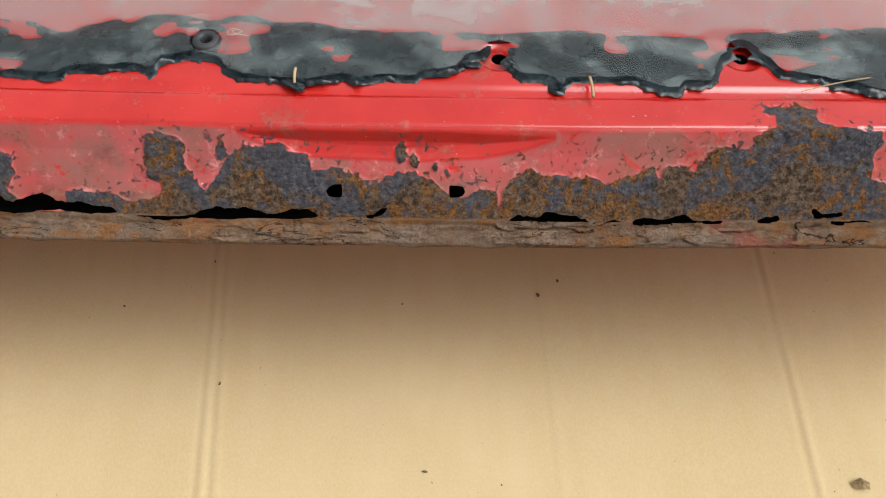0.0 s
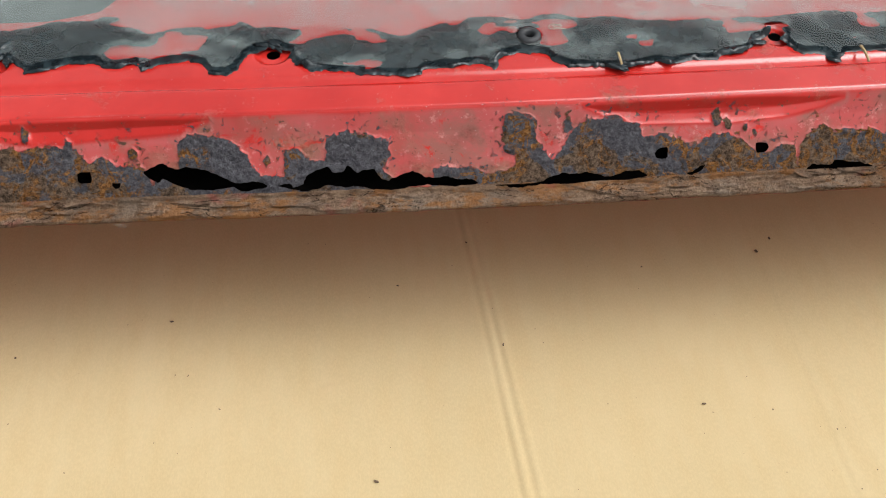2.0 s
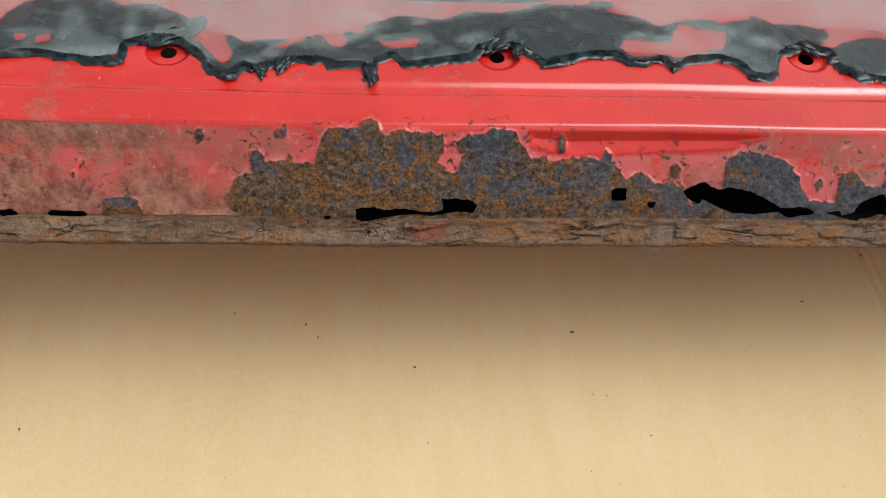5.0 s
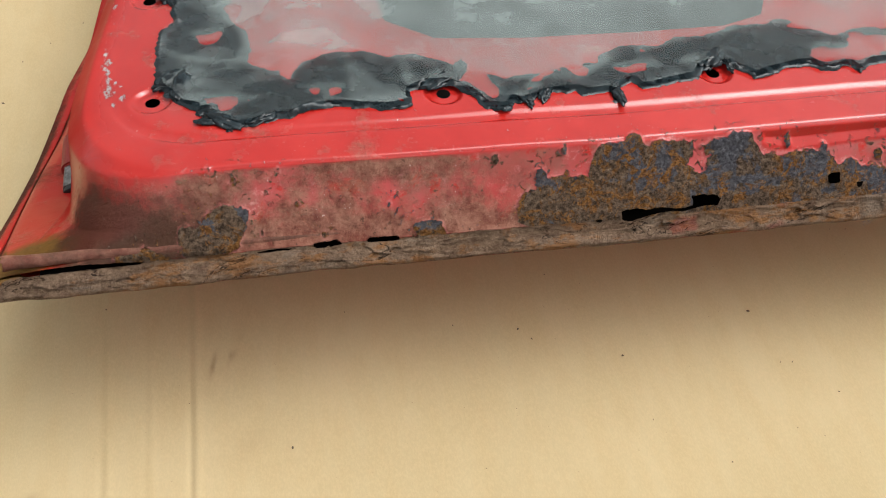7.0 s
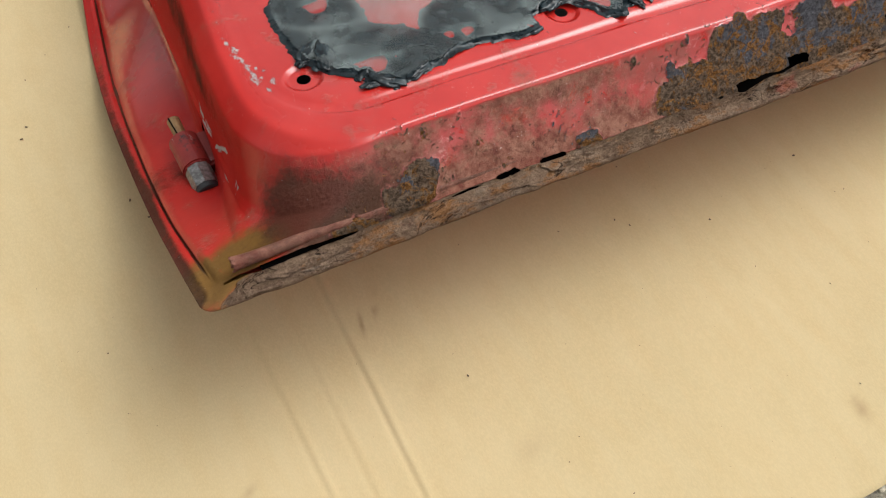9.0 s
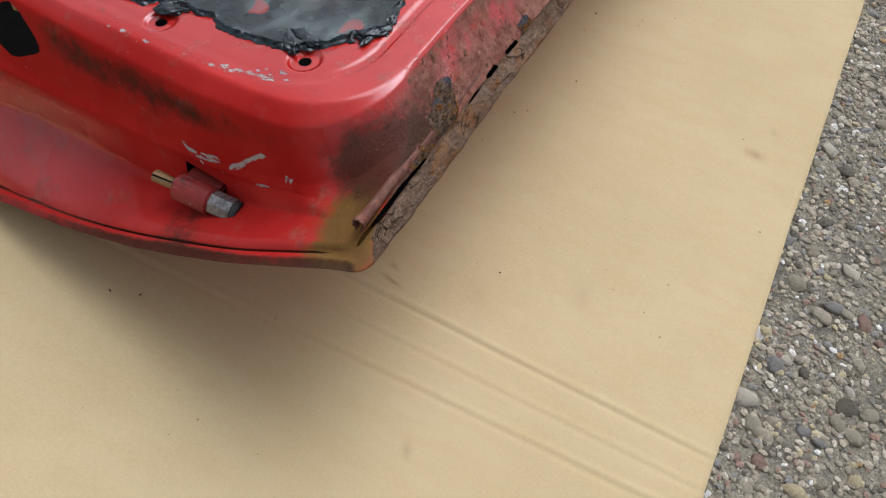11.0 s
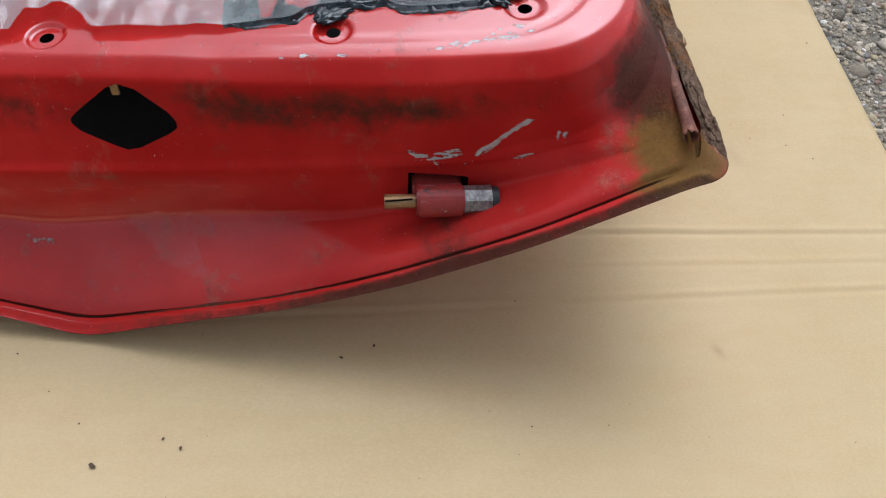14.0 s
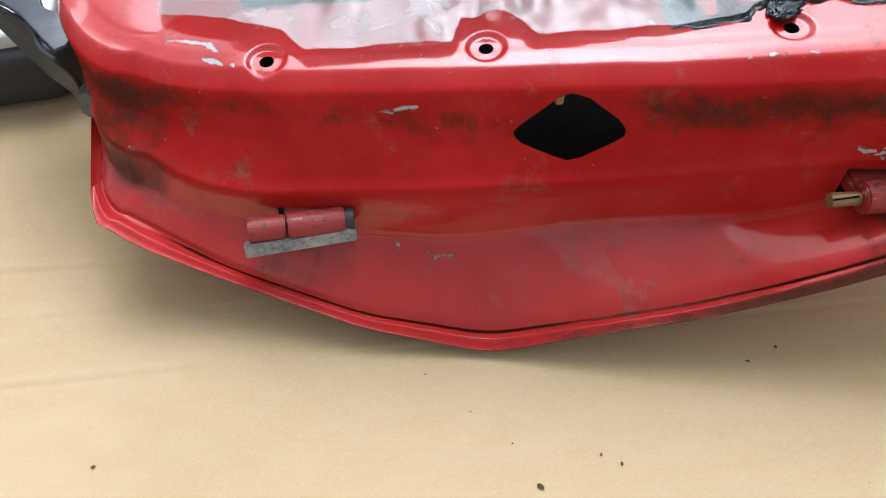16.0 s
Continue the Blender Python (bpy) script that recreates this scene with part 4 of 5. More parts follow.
gz = panel_z(gx, gy) - 0.0006 + 0.0012 * np.clip(inn / 1.2, 0, 1) ** 0.5 + 0.0034 * np.exp(-((inn - 2.6) / 2.6) ** 2) * np.clip(-0.40 + 2.8 * fbm(gx * 45, gy * 170, 0, 5, 141), 0, 1.5) + 0.0007 * fbm(gx * 30, gy * 60, 0, 3, 151)
gz += 0.0022 * np.clip((0.012 - clipd) / 0.006, 0, 1) * (0.4 + np.abs(fbm(gx * 160, gy * 160, 0, 3, 161)))
sheet("sealant_strip", np.stack([gx, gy, gz], -1), goo, gx.shape, sealant, door, "smeared black butyl sealant with ragged edge")

px, py = np.meshgrid(np.linspace(-0.81, 0.44, 500), np.linspace(0.345, 0.905, 224))
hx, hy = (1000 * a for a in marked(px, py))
pin = inside(hx, hy, SEALED)
pfree = inside(hx, hy, FREE + FREE_B)
fold_a = np.abs(fbm(px * 9 + 0.4 * py, py * 14, 0, 3, 171)) ** 0.7
lift = np.clip(pfree / 25, 0, 1)
pz = panel_z(px, py) + 0.0036 + lift * (0.0020 + 0.0075 * (1 - fold_a) * np.clip(pfree / 60, 0.25, 1)) + 0.0003 * fbm(px * 25, py * 25, 0, 2, 181)
crinkle = np.exp(-(((px + 0.745) / 0.04) ** 2 + ((py - 0.69) / 0.09) ** 2))
pz += 0.0060 * crinkle * fbm(px * 28 + 12 * py, py * 80, 0, 3, 191)
smear = np.clip(fbm(px * 16 + 3 * fbm(px * 12, py * 12, 0, 2, 305), py * 42 + 2 * fbm(px * 20, py * 20, 0, 2, 306), 0, 3, 301) * 7.0 - 1.2, 0, 1)
blot = np.clip(fbm(px * 30, py * 48, 0, 4, 307) * 8.0 - 1.6, 0, 1)
beyond = pfree + 9.0 * fbm(px * 38, py * 50, 0, 5, 131)
open_film = np.clip(beyond / 5 + 1.35, 0, 1)
bald = np.clip((fbm(px * 34, py * 60, 0, 3, 431) - 0.19) / 0.10, 0, 1)
haze = 0.045 + (0.13 * smear + 0.10 * blot + 0.17 * bald) * (1 - open_film) + (0.33 + 0.10 * smear) * open_film + 0.08 * np.clip(pfree / 40, 0, 1)
pkeep = np.minimum(pin - 3.0 * np.clip((0.62 - py) / 0.02, 0, 1) - 0.3, (np.min([np.hypot(px - cx, py - cy) for cx, cy in CLIPS], 0) - 0.0085) * 1000) + 1.2 * fbm(px * 90, py * 90, 0, 3, 201)
film = sheet("moisture_barrier", np.stack([px, py, pz], -1), pkeep, px.shape, film_mat, door, "hazy clear plastic film stuck over the openings", attrs=(("haze", haze),))
film.visible_shadow = False


# ---- hinges, bolt, grommets ----
def rod(r1, r2, length, segs=28):
    """A cylinder along y, from 0 to length."""
    bm = bmesh.new()
    bmesh.ops.create_cone(bm, cap_ends=True, segments=segs, radius1=r1, radius2=r2, depth=length)
    bmesh.ops.rotate(bm, verts=bm.verts, matrix=Matrix.Rotation(-math.pi / 2, 3, "X"))
    bmesh.ops.translate(bm, verts=bm.verts, vec=(0, length / 2, 0))
    rims = [e for e in bm.edges if len(e.link_faces) == 2 and abs(e.link_faces[0].normal.dot(e.link_faces[1].normal)) < 0.3]
    if segs > 8:
        bmesh.ops.bevel(bm, geom=rims, offset=min(r1, length) * 0.12, segments=2, affect="EDGES")
    return bm


def block(sx, sy, sz, bev):
    bm = bmesh.new()
    bmesh.ops.create_cube(bm, size=1)
    bmesh.ops.scale(bm, verts=bm.verts, vec=(sx, sy, sz))
    bmesh.ops.bevel(bm, geom=bm.edges[:], offset=bev, segments=2, affect="EDGES")
    return bm


def hinge_base(at):
    bm = block(0.022, 0.030, 0.011, 0.002)
    bmesh.ops.translate(bm, verts=bm.verts, vec=(0.012, 0.015, -0.0035))
    ob = part("hinge", bm, hinge_paint, door, "painted steel hinge leaf with worn pin")
    ob.matrix_basis = at
    return ob


lower = hinge_base(pose(-0.866, 0.4795, 0.1035))
part("barrel", rod(0.0100, 0.0100, 0.0285), hinge_paint, lower, smooth=False)
nut = part("nut", rod(0.0088, 0.0088, 0.0165, 8), steel, lower, "scraped bright steel nut")
nut.location = (0, -0.0167, 0)
cap = part("end_cap", rod(0.0080, 0.0080, 0.005), rubber, lower, "black end of the pin")
cap.location = (0, -0.0212, 0)
pin_ob = part("pin", rod(0.0042, 0.0046, 0.019, 16), brass, lower, "split brass hinge pin")
pin_ob.location = (0, 0.0287, 0)
# a near-black bar stands for the slot's shade
slit = part("slit", block(0.0012, 0.0165, 0.0010, 0.0003), shade_mat, pin_ob, "dark slit in the pin")
slit.location, slit.rotation_euler = (-0.0022, 0.0105, 0.0038), (0, 0, radians(4))

upper = hinge_base(pose(-0.828, 0.812, 0.0710, 0, 0, 2))
b = part("barrel", rod(0.0088, 0.0088, 0.034), hinge_paint, upper, smooth=False)
b.location = (0, -0.006, 0)
b2 = part("barrel", rod(0.0080, 0.0080, 0.022), hinge_paint, upper, smooth=False)
b2.location = (0, 0.0295, 0)
bar = part("ground_flat", block(0.0070, 0.067, 0.0085, 0.0008), steel, upper, "bright flat ground into the hinge knuckle")
bar.location, bar.rotation_euler = (-0.0080, 0.0215, -0.0048), (radians(-3.6), radians(28), 0)
cap = part("end_cap", rod(0.0082, 0.0075, 0.005), rubber, upper, "black end of the pin")
cap.location = (0, -0.0112, 0)

bm = rod(0.0085, 0.0085, 0.006, 6)
bolt = part("bolt", bm, plain("dull_grey_bolt", (0.10, 0.10, 0.10), 0.5, metal=0.5, grain=700), door, "dull grey hexagon bolt with washer")
bolt.matrix_basis = pose(-0.741, 0.954, 0.099, 20, 0, 58)
w = part("washer", rod(0.0120, 0.0120, 0.0016), rubber, bolt)
w.location = (0, -0.0012, 0)


def grommet(x, y):
    """A soft black ring in a clip hole."""
    bm = bmesh.new()
    prof = ((0.0030, -0.002), (0.0032, 0.0028), (0.0048, 0.0036), (0.0070, 0.0028), (0.0078, 0.0004), (0.0074, -0.001))
    rings = [[bm.verts.new((r * math.cos(a), r * math.sin(a), z)) for a in (k * math.tau / 28 for k in range(28))] for r, z in prof]
    for a, b in zip(rings[:-1], rings[1:]):
        for k in range(28):
            bm.faces.new((a[k], a[(k + 1) % 28], b[(k + 1) % 28], b[k]))
    ob = part("grommet", bm, rubber, door, "black rubber trim grommet", smooth=True)
    ob.matrix_basis = pose(x, y, float(panel_z(x, y)) + 0.001)


# window-corner bracket and its gaiter beyond the belt
arm_mat = plain("dark_grey_plastic", (0.040, 0.050, 0.060), 0.38, grain=300, vary=0.25)
ax, ay = np.meshgrid(np.linspace(-0.75, -0.60, 120), np.linspace(0.945, 1.06, 92))
plate = inside(ax * 1000, ay * 1000, (-640, 1050, -697, 993, -716, 980, -732, 968, -727, 962, -707, 957, -672, 953, -620, 960, -610, 1030)) + 0.4 * fbm(ax * 90, ay * 90, 0, 2, 441)
gap_k = inside(ax * 1000, ay * 1000, (-681, 984, -694, 979, -700, 970, -692, 965, -672, 965, -660, 972, -666, 982)) + 0.8 * fbm(ax * 200, ay * 200, 0, 2, 451)
az = 0.131 + 0.06 * (ax + 0.73) * 0.6 + 0.003 * np.sin((ay - 0.95) * 60) + 0.0008 * fbm(ax * 60, ay * 60, 0, 3, 461)
sheet("bracket", np.stack([ax, ay, az], -1), np.minimum(plate, -gap_k), ax.shape, arm_mat, door, "dark grey plastic window-corner bracket", thick=0.004)
bu, bv = np.meshgrid(np.linspace(0, 1, 50), np.linspace(0, 1, 30))
bx = np.interp(bu, (0, 0.45, 1), (-0.640, -0.697, -0.733)) + 0.004 * np.sin(bv * 3.1)
by = np.interp(bu, (0, 0.45, 1), (1.050, 0.993, 0.967)) - 0.004 * bv + 0.003 * np.sin(bu * 9 + bv * 4)
bz = 0.1285 - bv * np.interp(bu, (0, 0.5, 1), (0.030, 0.040, 0.047)) + 0.0008 * fbm(bu * 9, bv * 6, 0, 3, 471)
sheet("gaiter", np.stack([bx, by, bz], -1), np.ones(bu.shape), bu.shape, rubber, door, "soft black gaiter hanging under the bracket", thick=0.003)

grommet(-0.131, 0.405)
tab = part("tab", block(0.003, 0.0045, 0.012, 0.0006), brass, door, "small tan tab inside the hinge-face opening")
tab.location = (-0.811, 0.681, 0.1475)


def crumple(x, y, r, seed):
    """A torn lump of sealant pushed up beside a clip hole."""
    bm = bmesh.new()
    bmesh.ops.create_icosphere(bm, subdivisions=4, radius=1)
    for vtx in bm.verts:
        p = vtx.co * 2.3 + Vector((seed * 3.7, 0, 0))
        n = 0.9 + 0.45 * noise.noise(p * 0.8) + 0.22 * noise.noise(p * 2.1)
        vtx.co = Vector((vtx.co.x * 1.7, vtx.co.y * 0.7, vtx.co.z * 0.30)) * n * r
    ob = part("sealant_lump", bm, sealant, door, "torn crumpled lump of black sealant", smooth=True)
    ob.matrix_basis = pose(x, y, float(panel_z(x, y)) + 0.0014, 0, 0, seed * 40)


for n, (x, y, r) in enumerate(((-0.459, 0.4245, 0.0085), (-0.4498, 0.4199, 0.005), (-0.291, 0.419, 0.0065), (-0.2984, 0.4165, 0.004), (-0.6313, 0.433, 0.008), (-0.619, 0.439, 0.006), (-0.5286, 0.404, 0.0055), (-0.7589, 0.4168, 0.0075), (-0.7667, 0.4177, 0.0045), (-0.7882, 0.4607, 0.0075), (-0.7814, 0.4516, 0.008), (-0.7902, 0.5524, 0.0075), (-0.7863, 0.5599, 0.005), (-0.7373, 0.4158, 0.006), (-0.5713, 0.413, 0.0055), (-0.584, 0.41, 0.005), (-0.084, 0.3744, 0.006), (0.0114, 0.3845, 0.003))):
    crumple(x, y, r, n + 1)

# ---- cardboard ----
def cardboard_material():
    m = Mat("brown_cardboard")
    a, b, c = m.noise(6, 5, 0.6), m.noise(60, 5, 0.6, stretch=(1.0, 0.25, 1)), m.noise(900, 4, 0.7, stretch=(1, 0.5, 1))
    col = m.mix(m.ramp(a, 0.3, 0.7), (0.440, 0.350, 0.198), (0.485, 0.388, 0.226))
    col = m.mix(m.ramp(b, 0.3, 0.75, 0, 0.4), col, (0.44, 0.325, 0.160))
    col = m.mix(m.ramp(c, 0.35, 0.7, 0, 0.35), col, (0.58, 0.44, 0.25))
    col = m.mix(m.ramp(m.attr("stain"), 0.0, 1.0, 0, 0.55), col, (0.19, 0.115, 0.06))
    col = m.mix(m.ramp(m.noise(420, 3, 0.6), 0.735, 0.76, 0, 0.55), col, (0.22, 0.14, 0.08))
    m.set(Base_Color=col, Roughness=0.82)
    m.put(m.b.inputs["Specular IOR Level"], 0.04)
    m.bump(m.math("ADD", m.math("MULTIPLY", m.noise(16, 4, 0.5), 1.0), m.math("MULTIPLY", c, 0.06)), 0.5, 0.0022)
    return m.m


def near_edge(x):
    return 0.0865 - 0.019 * x


CREASES = [(-0.1605, -0.05, 1.2), (-0.1525, -0.05, 0.9), (0.227, 0.042, 1.4), (-0.8165, 0.032, 2.0), (-0.846, 0.02, 0.6), (-0.8745, -0.008, 1.2), (0.44, 0.0, 1.0), (0.065, 0.0, 0.5)]
xs = set(np.round(np.arange(-1.42, 0.72, 0.010), 4))
for cx, lean, h in CREASES:
    xs |= set(np.round(np.arange(cx - 0.026, cx + 0.030, 0.0012), 4))
xs = np.array(sorted(xs))
v = np.linspace(0, 1, 190)
cx_, vv = np.meshgrid(xs, v)
y_near = near_edge(cx_) + 0.0012 * fbm(cx_ * 12, 0.2, 0, 3, 211)
cy_ = y_near + (1.42 - y_near) * vv
cz_ = 0.0009 * fbm(cx_ * 3, cy_ * 3, 0, 3, 221) - 0.0009
for k, (x0, lean, h) in enumerate(CREASES):
    line = x0 + lean * (cy_ - 0.3) + 0.0015 * fbm(cy_ * 6, k + 0.5, 0, 3, 231 + k)
    d = cx_ - line
    amp = 0.0005 * h * (0.7 + 0.5 * fbm(cy_ * 9, k + 0.1, 0, 3, 241 + k))
    cz_ += amp * (np.exp(-((d - 0.0026) / 0.0028) ** 2) - 0.9 * np.exp(-((d + 0.0018) / 0.0024) ** 2))
cz_ = cz_ * np.clip((cy_ - y_near) / 0.02 + 0.5, 0, 1)
stain = 0 * cx_
for sx0, sy0, lx, ly, turn, f in ((-0.275, 0.282, 0.006, 0.0022, 0.6, 1.0), (-0.505, 0.163, 0.003, 0.011, 0.0, 0.6), (-0.510, 0.146, 0.0025, 0.010, 0.1, 0.7), (-0.80, 0.375, 0.010, 0.002, 1.3, 0.9),
                                  (-0.785, 0.385, 0.012, 0.002, 1.2, 0.8), (-0.475, 0.135, 0.01, 0.003, 0.3, 0.5), (-0.74, 0.235, 0.016, 0.010, 0.2, 0.35), (-0.92, 0.30, 0.008, 0.002, 0.8, 0.6),
                                  (-0.78, 0.31, 0.02, 0.012, 0.5, 0.25)):
    a, b = (cx_ - sx0) * math.cos(turn) + (cy_ - sy0) * math.sin(turn), -(cx_ - sx0) * math.sin(turn) + (cy_ - sy0) * math.cos(turn)
    stain = stain + f * np.exp(-((a / lx) ** 2 + (b / ly) ** 2))
card = sheet("cardboard_sheet", np.stack([cx_, cy_, cz_], -1), np.ones(cx_.shape), cx_.shape, cardboard_material(), None, attrs=(("stain", stain),), thick=0.0035)
tagged(card, "flattened brown corrugated cardboard with pressed fold lines, lying on concrete", "cardboard")


# ---- crumbs and fluff ----
rng = random.Random(7)
crumb_mat = plain("rust_crumb", (0.075, 0.045, 0.026), 0.9, grain=900, vary=0.6)


def crumbs(places, name, label, material, low=0.0006, high=0.0014):
    bm = bmesh.new()
    for x, y, z, s in places:
        r = s if s else rng.uniform(low, high)
        made = bmesh.ops.create_icosphere(bm, subdivisions=1, radius=r)["verts"]
        sx, sy, turn = rng.uniform(0.8, 1.9), rng.uniform(0.7, 1.1), rng.uniform(0, 6.3)
        for vtx in made:
            p = Matrix.Rotation(turn, 3, "Z") @ Vector((vtx.co.x * sx, vtx.co.y * sy, vtx.co.z * 0.6)) * rng.uniform(0.75, 1.2)
            vtx.co = p + Vector((x, y, z + r * 0.3))
    ob = part(name, bm, material)
    return tagged(ob, label, "debris", kind="stuff")


spots = [(0.06503, 0.363, 0, 0.0015), (0.08027, 0.3746, 0, 0.0011), (-0.01797, 0.2365, 0, 0.0014), (-0.1512, 0.2997, 0, 0.0011), (-0.224, 0.361, 0, 0.001), (-0.5049, 0.3278, 0, 0.0012), (-0.3949, 0.3469, 0, 0.0012), (-0.2516, 0.2056, 0, 0.0018), (-0.568, 0.354, 0, 0.0009), (-0.751, 0.302, 0, 0.001), (-0.1656, 0.3972, 0, 0.001), (-0.905, 0.535, 0, 0.0014), (-0.913, 0.557, 0, 0.0014), (-0.964, 0.666, 0, 0.001), (-0.969, 0.437, 0, 0.001), (-0.979, 0.706, 0, 0.002), (-0.938, 0.963, 0, 0.0013), (-0.971, 0.655, 0, 0.0014), (-0.576, 0.364, 0, 0.0009)]
spots += [(rng.uniform(-1.1, 0.3), rng.uniform(0.12, 0.85), 0, rng.choice((0.0003, 0.0004, 0.0005, 0.0007))) for _ in range(190)]
spots = [(x, y, z, s * 0.8) for x, y, z, s in spots]
crumbs(spots, "rust_crumbs", "scattered dark rust crumbs on the cardboard", crumb_mat)


def fibre(name, pts, r, material, label, category):
    cu = bpy.data.curves.new(name, "CURVE")
    cu.dimensions, cu.bevel_depth, cu.bevel_resolution, cu.resolution_u = "3D", r, 2, 6
    sp = cu.splines.new("NURBS")
    sp.points.add(len(pts) - 1)
    sp.use_endpoint_u = True
    for p, c in zip(sp.points, pts):
        p.co = (*c, 1)
    cu.materials.append(material)
    ob = new(name, cu)
    dg = bpy.context.evaluated_depsgraph_get()
    me = bpy.data.meshes.new_from_object(ob.evaluated_get(dg))
    bpy.data.objects.remove(ob)
    return tagged(new(name, me), label, category)


straw = plain("pale_straw", (0.36, 0.26, 0.13), 0.8, grain=800)
lint = plain("grey_lint", (0.30, 0.27, 0.22), 0.9, grain=800)
zf = lambda x, y: float(panel_z(x, y))
fibre("curly_thread", [(-0.117 + 0.005 * math.cos(a * 1.5) + 0.0006 * a, 0.4065 + 0.0035 * math.sin(a * 1.5), 0.2025 + 0.0012 * math.sin(a * 2.1)) for a in range(9)], 0.00022, lint,
      "curly pale thread caught on the sealant", "thread")
fibre("wood_splinter", [(0.071, 0.371, 0.2005), (0.0717, 0.3645, 0.2008), (0.0713, 0.358, 0.199)], 0.0008, straw, "pale wood splinter on the red panel", "splinter")
fibre("bent_straw", [(-0.081, 0.379, 0.2015), (-0.0815, 0.3735, 0.2025), (-0.081, 0.3695, 0.2005)], 0.0007, straw, "short bent straw stuck in sealant", "straw")
fibre("grass_stalk", [(0.180, 0.360, 0.199), (0.195, 0.364, 0.2005), (0.218, 0.368, 0.2005)], 0.0003, straw, "thin dry grass stalk on the panel", "straw")
fluff = []
for k in range(8):
    a = rng.uniform(0, 6.3)
    fluff.append([(-0.386 + rng.gauss(0, 0.0026), 0.3185 + rng.gauss(0, 0.0009), 0.1490 + rng.gauss(0, 0.0014)) for _ in range(4)])
cu = bpy.data.curves.new("lint", "CURVE")
cu.dimensions, cu.bevel_depth = "3D", 0.000045
for pts in fluff:
    sp = cu.splines.new("POLY")
    sp.points.add(3)
    for p, c in zip(sp.points, pts):
        p.co = (*c, 1)
cu.materials.append(lint)
tmp = new("lint", cu)
me = bpy.data.meshes.new_from_object(tmp.evaluated_get(bpy.context.evaluated_depsgraph_get()))
bpy.data.objects.remove(tmp)
tagged(new("lint_tuft", me), "pale tuft of lint hanging under the sill flange", "lint")

bm = bmesh.new()
leafv = [bm.verts.new(p) for p in ((0, 0, 0.001), (0.005, 0.002, 0.003), (0.011, -0.001, 0.001), (0.009, -0.006, 0.0025), (0.004, -0.004, 0.0035), (0.001, -0.005, 0.001))]
mid = bm.verts.new((0.005, -0.002, 0.0045))
for a, b in zip(leafv, leafv[1:] + leafv[:1]):
    bm.faces.new((a, b, mid))
bmesh.ops.solidify(bm, geom=bm.faces[:], thickness=0.0004)
leaf = part("dry_leaf", bm, plain("dry_leaf", (0.40, 0.30, 0.16), 0.8, grain=500, vary=0.5))
leaf.location = (0.246, 0.222, 0.0)
tagged(leaf, "small curled dry leaf scrap on the cardboard", "leaf")


# ---- tray beyond the belt ----
tray = new("plastic_tray")
tagged(tray, "pale plastic tray with a black rubber base, on the cardboard", "tray")


def pillow(name, centre, size, power, material, label, seg=48):
    """A soft-edged box."""
    bm = bmesh.new()
    bmesh.ops.create_uvsphere(bm, u_segments=seg, v_segments=seg // 2, radius=1)
    for vtx in bm.verts:
        vtx.co = Vector([math.copysign(abs(a) ** power, a) * w for a, w in zip(vtx.co, size)])
    ob = part(name, bm, material, tray, label, smooth=True)
    ob.matrix_basis = centre


white = plain("pale_plastic", (0.66, 0.68, 0.66), 0.45, grain=200, vary=0.08)
pillow("base", pose(-0.580, 1.085, 0.0265, 0, 0, 6), (0.066, 0.085, 0.0265), 0.32, rubber, "black rubber base")
pillow("body", pose(-0.570, 1.095, 0.056, 0, 0, 6), (0.066, 0.082, 0.009), 0.35, white, "pale plastic body")


# ---- ground ----
def concrete_material():
    m = Mat("weathered_concrete")
    a, b = m.noise(45, 6, 0.7), m.noise(420, 5, 0.75)
    col = m.mix(m.ramp(b, 0.3, 0.7), (0.10, 0.090, 0.062), (0.40, 0.355, 0.26))
    col = m.mix(m.ramp(m.noise(16, 4, 0.65), 0.45, 0.62, 0, 0.85), col, m.mix(a, (0.030, 0.030, 0.023), (0.085, 0.082, 0.062)))
    col = m.mix(0.45, col, m.mix(m.cells(230), (0.40, 0.36, 0.28), (0.12, 0.11, 0.09)))
    m.set(Base_Color=col, Roughness=0.95)
    m.bump(m.math("MULTIPLY_ADD", b, 1.0, m.math("MULTIPLY", m.cells(180), -0.8)), 1.0, 0.003)
    return m.m


def stone_material(island):
    m = Mat("pebble")
    if island:
        r = m.t.nodes.new("ShaderNodeNewGeometry").outputs["Random Per Island"]
    else:
        r = m.t.nodes.new("ShaderNodeObjectInfo").outputs["Random"]
    ramp = m.t.nodes.new("ShaderNodeValToRGB")
    ramp.color_ramp.interpolation = "CONSTANT"
    stops = [(0.0, (0.33, 0.285, 0.205)), (0.20, (0.48, 0.42, 0.31)), (0.36, (0.13, 0.112, 0.082)), (0.48, (0.38, 0.33, 0.24)), (0.66, (0.58, 0.52, 0.41)), (0.78, (0.25, 0.245, 0.225)),
             (0.87, (0.33, 0.21, 0.16)), (0.91, (0.56, 0.47, 0.28)), (0.955, (0.80, 0.78, 0.72)), (0.985, (0.40, 0.24, 0.10))]
    el = ramp.color_ramp.elements
    el[0].position, el[0].color = 0.0, (*stops[0][1], 1)
    el[1].position, el[1].color = stops[1][0], (*stops[1][1], 1)
    for p, c in stops[2:]:
        e = el.new(p)
        e.color = (*c, 1)
    m.put(ramp.inputs[0], r)
    n = m.noise(650, 6, 0.75)
    m.set(Base_Color=m.mix(m.ramp(n, 0.4, 0.65, 0.0, 0.5), ramp.outputs[0], (0.14, 0.125, 0.09)), Roughness=0.88)
    m.bump(n, 0.9, 0.0016)
    return m.m


bm = bmesh.new()
bmesh.ops.create_grid(bm, x_segments=1, y_segments=1, size=30)
ground = part("ground", bm, concrete_material())
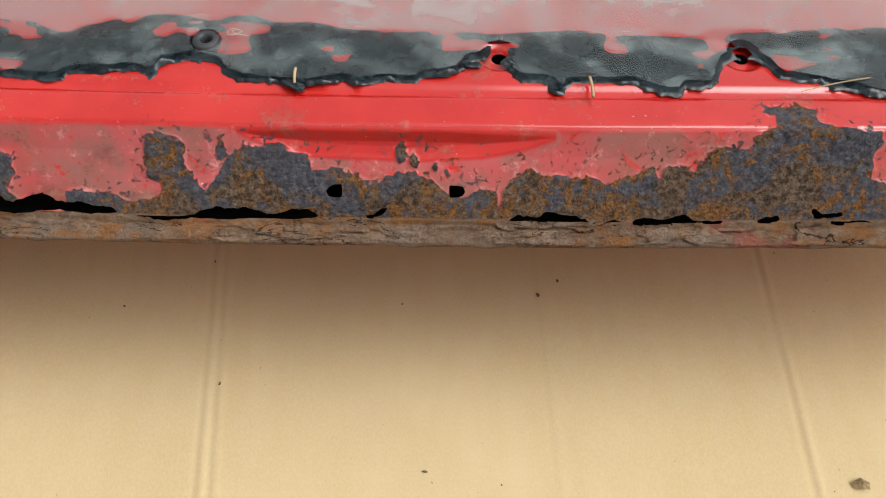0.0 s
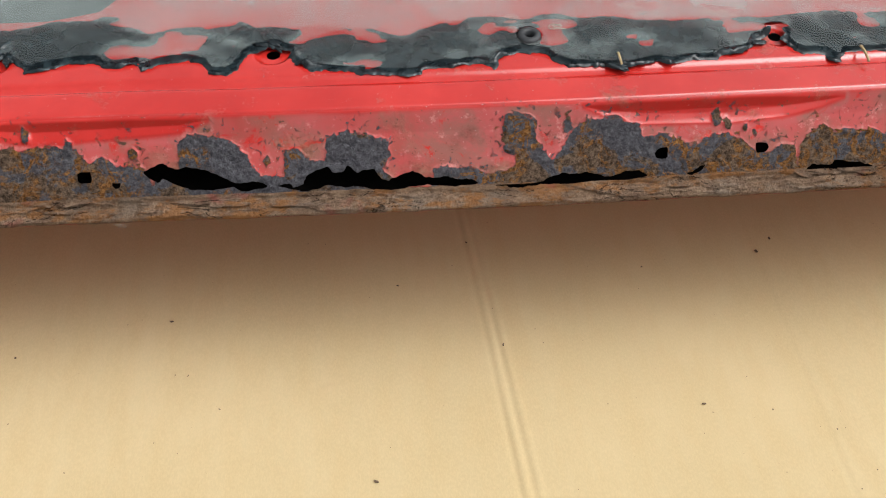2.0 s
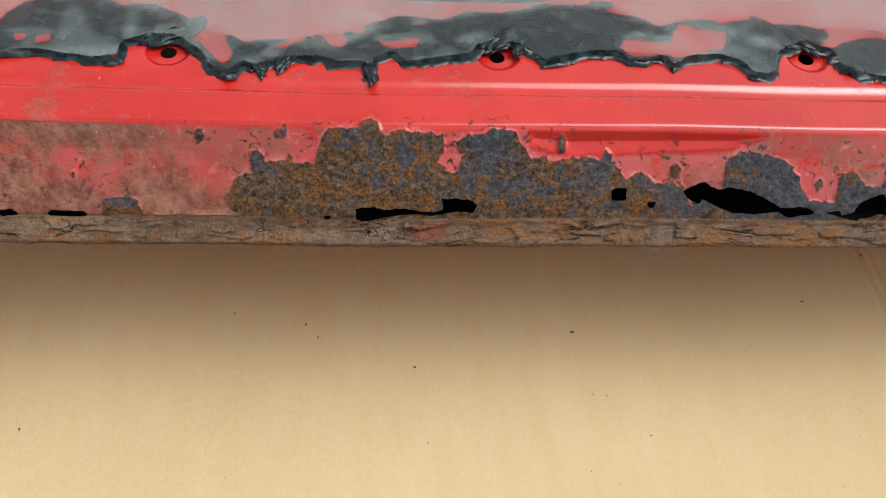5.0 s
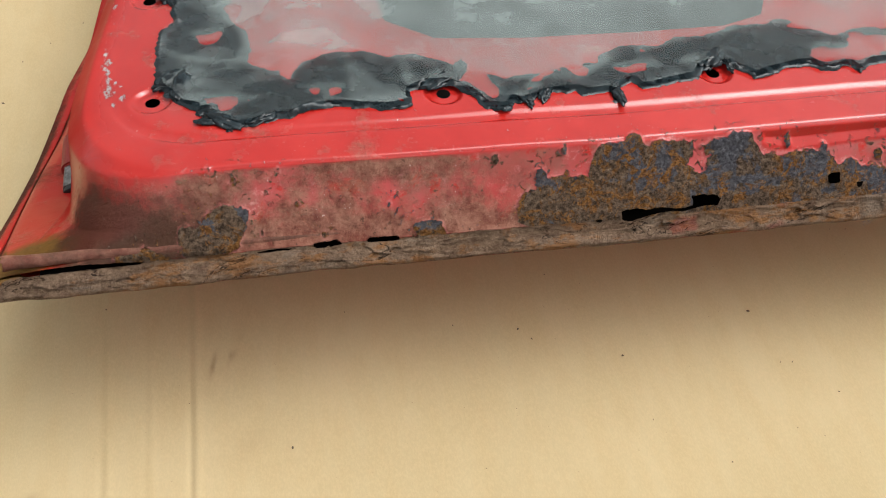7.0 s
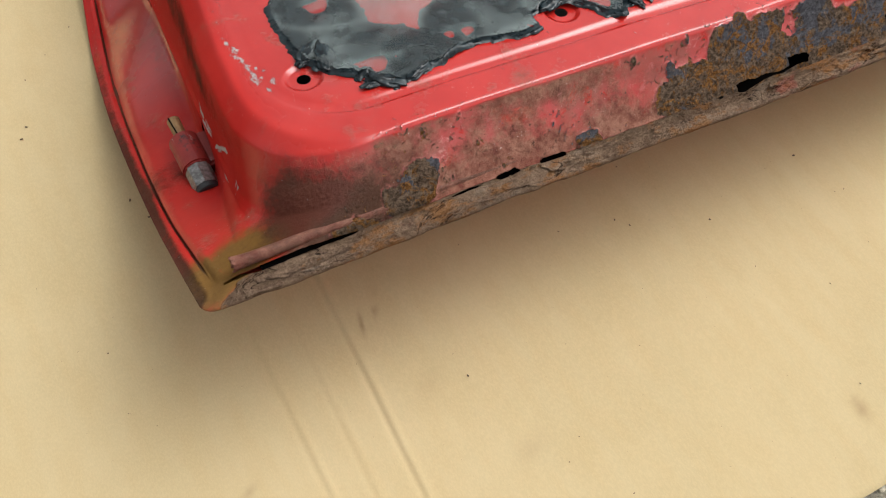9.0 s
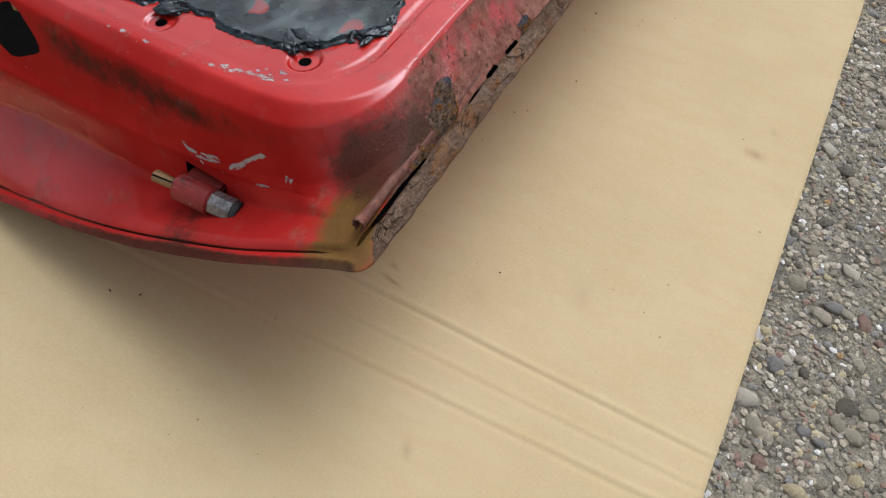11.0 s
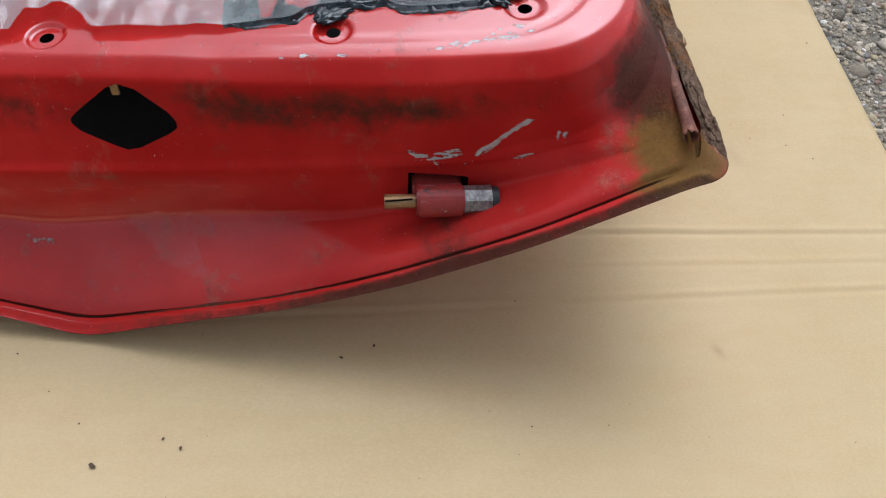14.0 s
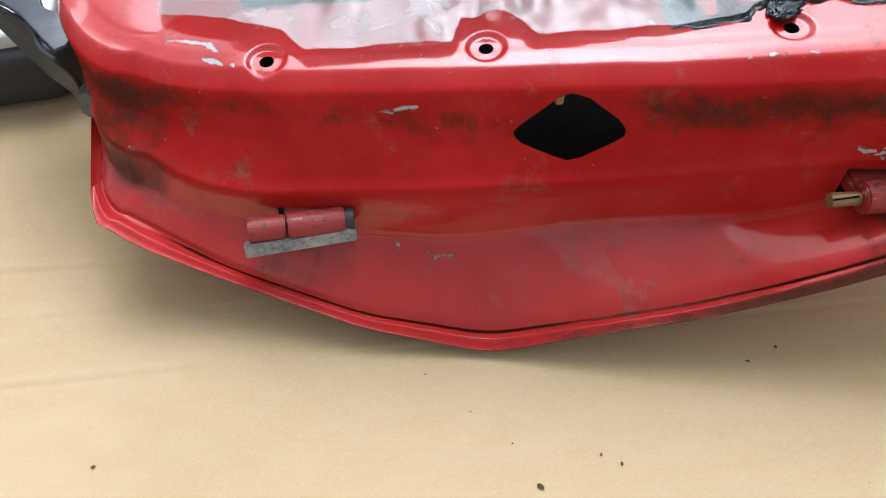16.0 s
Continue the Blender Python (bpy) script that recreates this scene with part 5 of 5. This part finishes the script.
ground.location = (0, 0, -0.0062)
tagged(ground, "weathered exposed-aggregate concrete ground", "ground", kind="structure")

shapes = []
for k in range(8):
    bm = bmesh.new()
    bmesh.ops.create_icosphere(bm, subdivisions=2 if k < 5 else 1, radius=1)
    sq = (rng.uniform(0.9, 1.3), rng.uniform(0.7, 1.0), rng.uniform(0.4, 0.6))
    for vtx in bm.verts:
        n = 1 + 0.42 * noise.noise(vtx.co * 1.9 + Vector((k * 7.1, 0, 0)))
        vtx.co = Vector([a * s * n for a, s in zip(vtx.co, sq)])
    me = bpy.data.meshes.new("stone")
    bm.to_mesh(me)
    bm.free()
    me.polygons.foreach_set("use_smooth", [True] * len(me.polygons))
    shapes.append(me)
one_mat, many_mat = stone_material(False), stone_material(True)
for me in shapes[:5]:
    me.materials.append(one_mat)
count = 0
while count < 295:
    x = rng.uniform(-0.95, -0.15)
    y = near_edge(x) - 0.10 * rng.random() ** 1.3
    r = 0.0026 + 0.0062 * rng.random() ** 2.2
    ob = new("stone", shapes[rng.randrange(5)])
    ob.parent = ground
    ob.matrix_basis = pose(x, y, 0.0002, rng.uniform(-14, 14), rng.uniform(-14, 14), rng.uniform(0, 360)) @ Matrix.Diagonal((r, r, r * 0.9, 1))
    count += 1
allv, allf, base = [], [], 0
small = []
for me in shapes[5:]:
    small.append((np.array([vv.co for vv in me.vertices]), np.array([list(p.vertices) for p in me.polygons])))
nrng = np.random.RandomState(3)
for k in range(15000):
    x = nrng.uniform(-1.02, -0.10)
    y = near_edge(x) + 0.006 - 0.19 * nrng.rand() ** 1.2
    r = 0.0006 + 0.0034 * nrng.rand() ** 3.0
    vv, ff = small[nrng.randint(3)]
    a = nrng.uniform(0, 6.283)
    ca_, sa_ = math.cos(a), math.sin(a)
    p = np.stack([vv[:, 0] * ca_ - vv[:, 1] * sa_, vv[:, 0] * sa_ + vv[:, 1] * ca_, vv[:, 2]], 1) * r + (x, y, 0.0002 + 0.10 * r)
    allv.append(p)
    allf.append(ff + base)
    base += len(vv)
me = bpy.data.meshes.new("grit")
me.from_pydata(np.vstack(allv).tolist(), [], np.vstack(allf).tolist())
me.polygons.foreach_set("use_smooth", [False] * len(me.polygons))
me.materials.append(many_mat)
grit = new("grit", me)
grit.parent = ground
tagged(grit, "fine mixed grit set in the concrete", kind="stuff")
